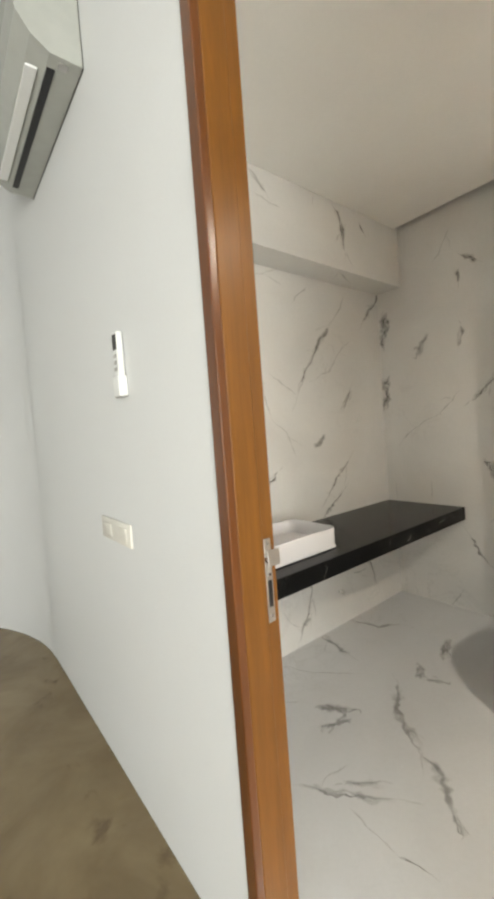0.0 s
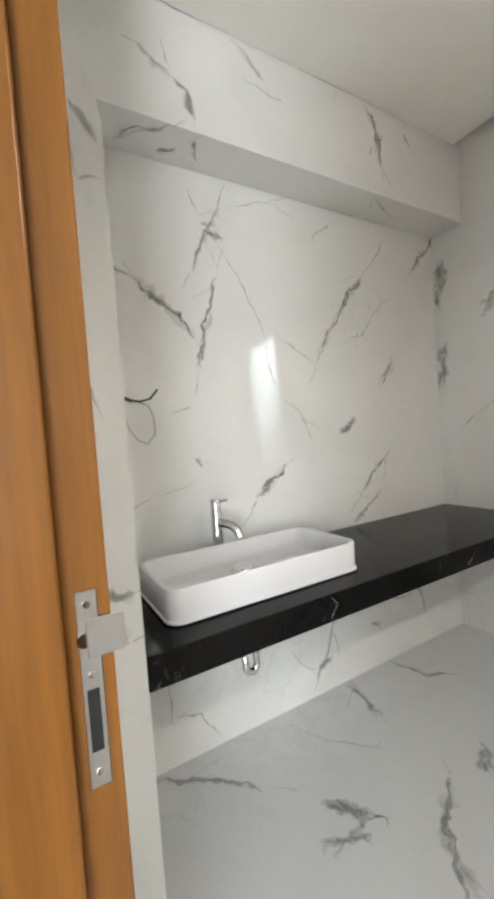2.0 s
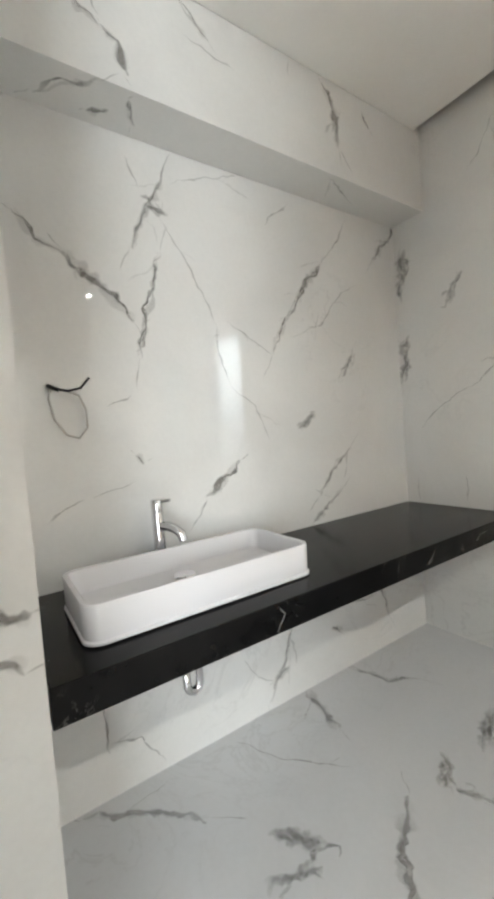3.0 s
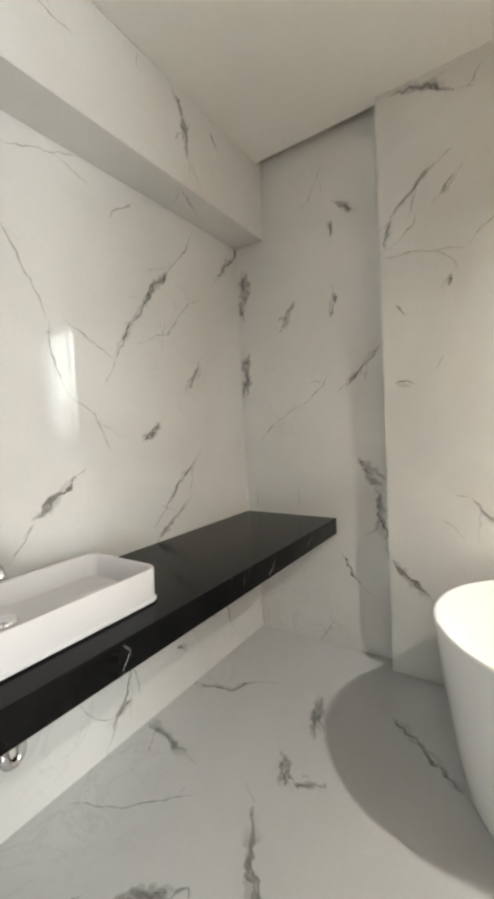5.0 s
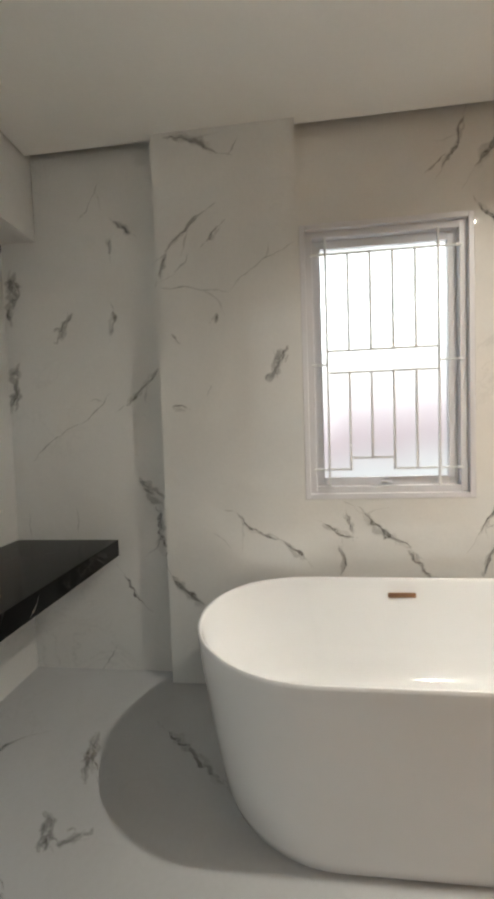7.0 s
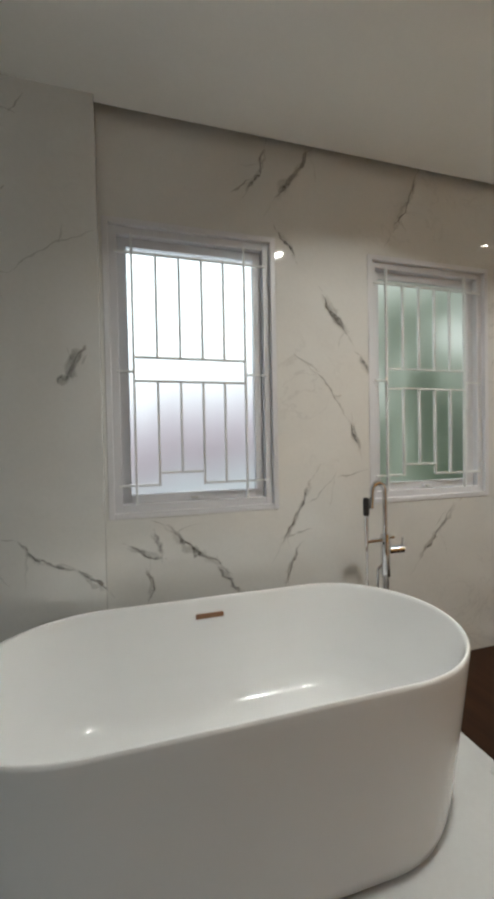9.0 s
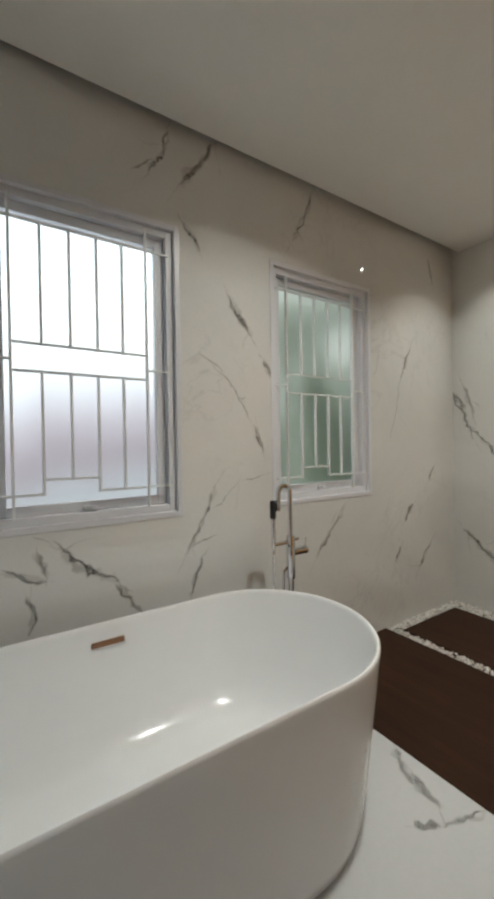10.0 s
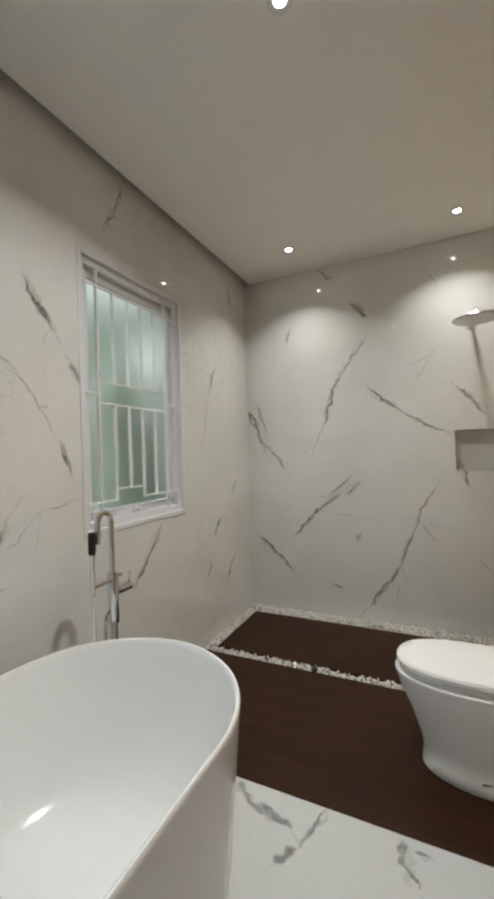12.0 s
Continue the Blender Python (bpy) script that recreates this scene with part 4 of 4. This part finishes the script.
# ---- door frame ----
def door_frame():
    t = thing("door_1", X_OUT, DOOR_B, 0, "varnished orange-brown wooden door frame with a steel strike plate", "door frame")
    tagged(t, kind="structure")
    d = X_IN - X_OUT
    h = DOOR_H - 0.002
    part("jamb", bevelled(boxes((0.0145, 0.088, -0.040, -0.002, 0.001, h)), 0.004, 3), JAMB_WOOD, t, "", False)
    part("rebate", bevelled(boxes((0.0885, d - 0.003, -0.024, -0.002, 0.001, h)), 0.002), JAMB_WOOD, t, "", False)
    part("edge_bead", bevelled(boxes((-0.011, 0.014, -0.042, -0.001, 0.001, h)), 0.004, 2), DARK_WOOD, t, "darker wood outer edge", False)
    far = DOOR_A - DOOR_B
    part("jamb", bevelled(boxes((-0.004, 0.088, far + 0.002, far + 0.040, 0.001, h)), 0.004, 3), JAMB_WOOD, t, "", False)
    part("rebate", bevelled(boxes((0.0885, d - 0.003, far + 0.002, far + 0.024, 0.001, h)), 0.002), JAMB_WOOD, t, "", False)
    part("head", bevelled(boxes((-0.004, 0.088, far + 0.042, -0.042, h - 0.038, h)), 0.004), JAMB_WOOD, t, "", False)
    plate = part("strike_plate", bevelled(boxes((0.1015, 0.1235, -0.0265, -0.0235, 0.928, 1.142)), 0.001, 1), STEEL, t, "satin steel strike plate", False)
    part("latch_hole", boxes((0.106, 0.1185, -0.0273, -0.0267, 0.968, 1.036)), BLACK, plate, "dark latch slot", False)
    part("lip", bevelled(boxes((0.110, 0.150, -0.0292, -0.0268, 1.070, 1.112)), 0.001, 1), STEEL, plate, "protruding steel latch lip", False)
    part("latch_dimple", tube([(0.108, -0.0268, 1.09), (0.108, -0.0278, 1.09)], 0.008, 14), CHROME, plate)
    for z in (0.945, 1.052, 1.128):
        part("screw", tube([(0.1125, -0.0266, z), (0.1125, -0.0278, z)], 0.004, 10), CHROME, plate)
    return t


door_frame()


def door_leaf():
    """The door, swung fully open along the wall."""
    t = thing("door_leaf", X_IN + 0.05, DOOR_A, 0.006, "varnished orange-brown wooden door standing open along the wall", "door")
    part("panel", bevelled(boxes((-0.02, 0.02, -0.85, -0.012, 0.0, 2.70)), 0.003), JAMB_WOOD, t, "", False)
    part("door_handle", tube([(0.021, -0.79, 1.05), (0.06, -0.79, 1.05), (0.066, -0.78, 1.05), (0.066, -0.67, 1.05)], 0.009), STEEL, t, "satin steel lever handle")
    return t


door_leaf()


# ---- shower deck ----
def deck_panel(name, x0, x1, y0, y1, label):
    return tagged(link(name, bevelled(boxes((x0, x1, y0, y1, -0.034, -0.002)), 0.002, 1), DECK_WOOD), label, kind="structure")


deck_panel("deck_front", X_IN + 0.003, X_WIN - 0.003, -1.085, -0.193, "dark brown wood-look floor where the toilet stands")
deck_panel("deck_shower", X_IN + 0.003, 2.94, -1.825, -1.165, "dark brown wood-look shower deck framed by pebbles")


def pebbles():
    rng = np.random.default_rng(7)
    ico = bmesh.new()
    bmesh.ops.create_icosphere(ico, subdivisions=1, radius=1.0)
    base = np.array([v.co[:] for v in ico.verts])
    tris = np.array([[v.index for v in f.verts] for f in ico.faces])
    ico.free()
    verts, faces, count = [], [], 0
    areas = ((X_IN + 0.01, X_WIN - 0.008, -1.155, -1.094, 900), (X_IN + 0.01, X_WIN - 0.008, Y_S + 0.008, -1.833, 2300), (2.948, X_WIN - 0.008, -1.83, -1.16, 420))
    for x0, x1, y0, y1, n in areas:
        for _ in range(n):
            s = rng.uniform(0.005, 0.0115, 3) * (1, 1, 0.8)
            a = rng.uniform(0, 6.28)
            p = base * s * rng.uniform(0.85, 1.15, base.shape)
            p = np.stack((p[:, 0] * np.cos(a) - p[:, 1] * np.sin(a), p[:, 0] * np.sin(a) + p[:, 1] * np.cos(a), p[:, 2]), 1)
            verts.append(p + (rng.uniform(x0, x1), rng.uniform(y0, y1), -0.02 + rng.uniform(0, 0.018)))
            faces.append(tris + count)
            count += len(base)
    me = bpy.data.meshes.new("pebbles")
    me.from_pydata(np.concatenate(verts).tolist(), [], np.concatenate(faces).tolist())
    m, nodes, links, bsdf = material("pale_pebble")
    geo = nodes.new("ShaderNodeNewGeometry")
    r = ramp(nodes, ((0.0, (0.28, 0.24, 0.19)), (0.15, (0.60, 0.56, 0.50)), (0.5, (0.78, 0.75, 0.71)), (1.0, (0.86, 0.85, 0.83))))
    links.new(geo.outputs["Random Per Island"], r.inputs[0])
    links.new(r.outputs[0], bsdf.inputs["Base Color"])
    bsdf.inputs["Roughness"].default_value = 0.5
    me.materials.append(m)
    me.shade_smooth()
    return tagged(new("pebbles", me), "pale loose pebbles filling the drain channels", "pebbles", kind="stuff")


pebbles()


def floor_drain():
    t = thing("floor_drain", 2.23, -1.125, -0.004, "small round black drain cap among the pebbles", "drain")
    part("ring", lathe(((0.020, -0.02), (0.022, 0.004), (0.019, 0.008), (0.015, 0.006), (0.015, -0.02)), 20), BLACK, t)
    part("cap", lathe(((0.0001, 0.002), (0.0145, 0.002), (0.013, 0.004), (0.0001, 0.005)), 20), BLACK, t)
    return t


floor_drain()


# ---- bedroom things ----
def air_conditioner():
    t = thing("air_conditioner", X_OUT, 2.98, 2.72, "white wall-mounted air conditioner still in its plastic wrap", "air conditioner")
    prof = [(-0.003, 0.0), (-0.11, 0.0), (-0.165, 0.035), (-0.205, 0.09), (-0.215, 0.16), (-0.21, 0.26), (-0.19, 0.295), (-0.003, 0.30)]
    rings = [[(x, y, z) for x, z in prof] for y in (-0.45, -0.445, 0.445, 0.45)]
    part("body", loft(rings), FILM, t, "", False)
    part("flap", bevelled(boxes((-0.15, -0.112, -0.36, 0.36, 0.006, 0.016)), 0.003), PLASTIC, t, "", False).location = (-0.018, 0, -0.006)
    part("air_slot", boxes((-0.106, -0.080, -0.39, 0.39, -0.003, 0.002)), BLACK, t, "black air outlet slot", False)
    # thin black sheet drawn in as the shade between unit and wall
    part("back_shade", boxes((-0.0025, -0.0005, -0.452, 0.452, -0.004, 0.302)), BLACK, t, "black sheet for the shade against the wall", False)
    part("seal_label", boxes((-0.075, -0.045, -0.43, -0.40, -0.0015, 0.0)), STEEL, t, "", False)
    return t


def remote_control():
    t = thing("remote_holder", X_OUT, 2.40, 1.56, "white remote control in a holder on the white wall", "remote control")
    part("body", bevelled(boxes((-0.026, -0.004, -0.022, 0.022, 0.02, 0.215)), 0.006, 3), PLASTIC, t)
    part("holder", bevelled(boxes((-0.032, -0.001, -0.028, 0.028, 0.0, 0.07)), 0.006, 3), PLASTIC, t)
    part("display", boxes((-0.0272, -0.0262, -0.016, 0.016, 0.155, 0.205)), BLACK, t, "dark display", False)
    for k in range(3):
        part("button", bevelled(boxes((-0.0285, -0.0262, -0.012, 0.012, 0.085 + 0.022 * k, 0.097 + 0.022 * k)), 0.001, 1), STEEL, t, "", False)
    return t


def wall_switch():
    t = thing("wall_switch", X_OUT, 2.60, 1.03, "white double switch and socket plate on the white wall", "switch")
    part("plate", bevelled(boxes((-0.010, -0.0005, -0.15, 0.15, 0.0, 0.085)), 0.003), CREAM, t)
    for y in (-0.075, 0.075):
        part("rocker", bevelled(boxes((-0.014, -0.0105, y - 0.045, y + 0.045, 0.018, 0.067)), 0.002), CREAM, t)
    return t


air_conditioner(), remote_control(), wall_switch()
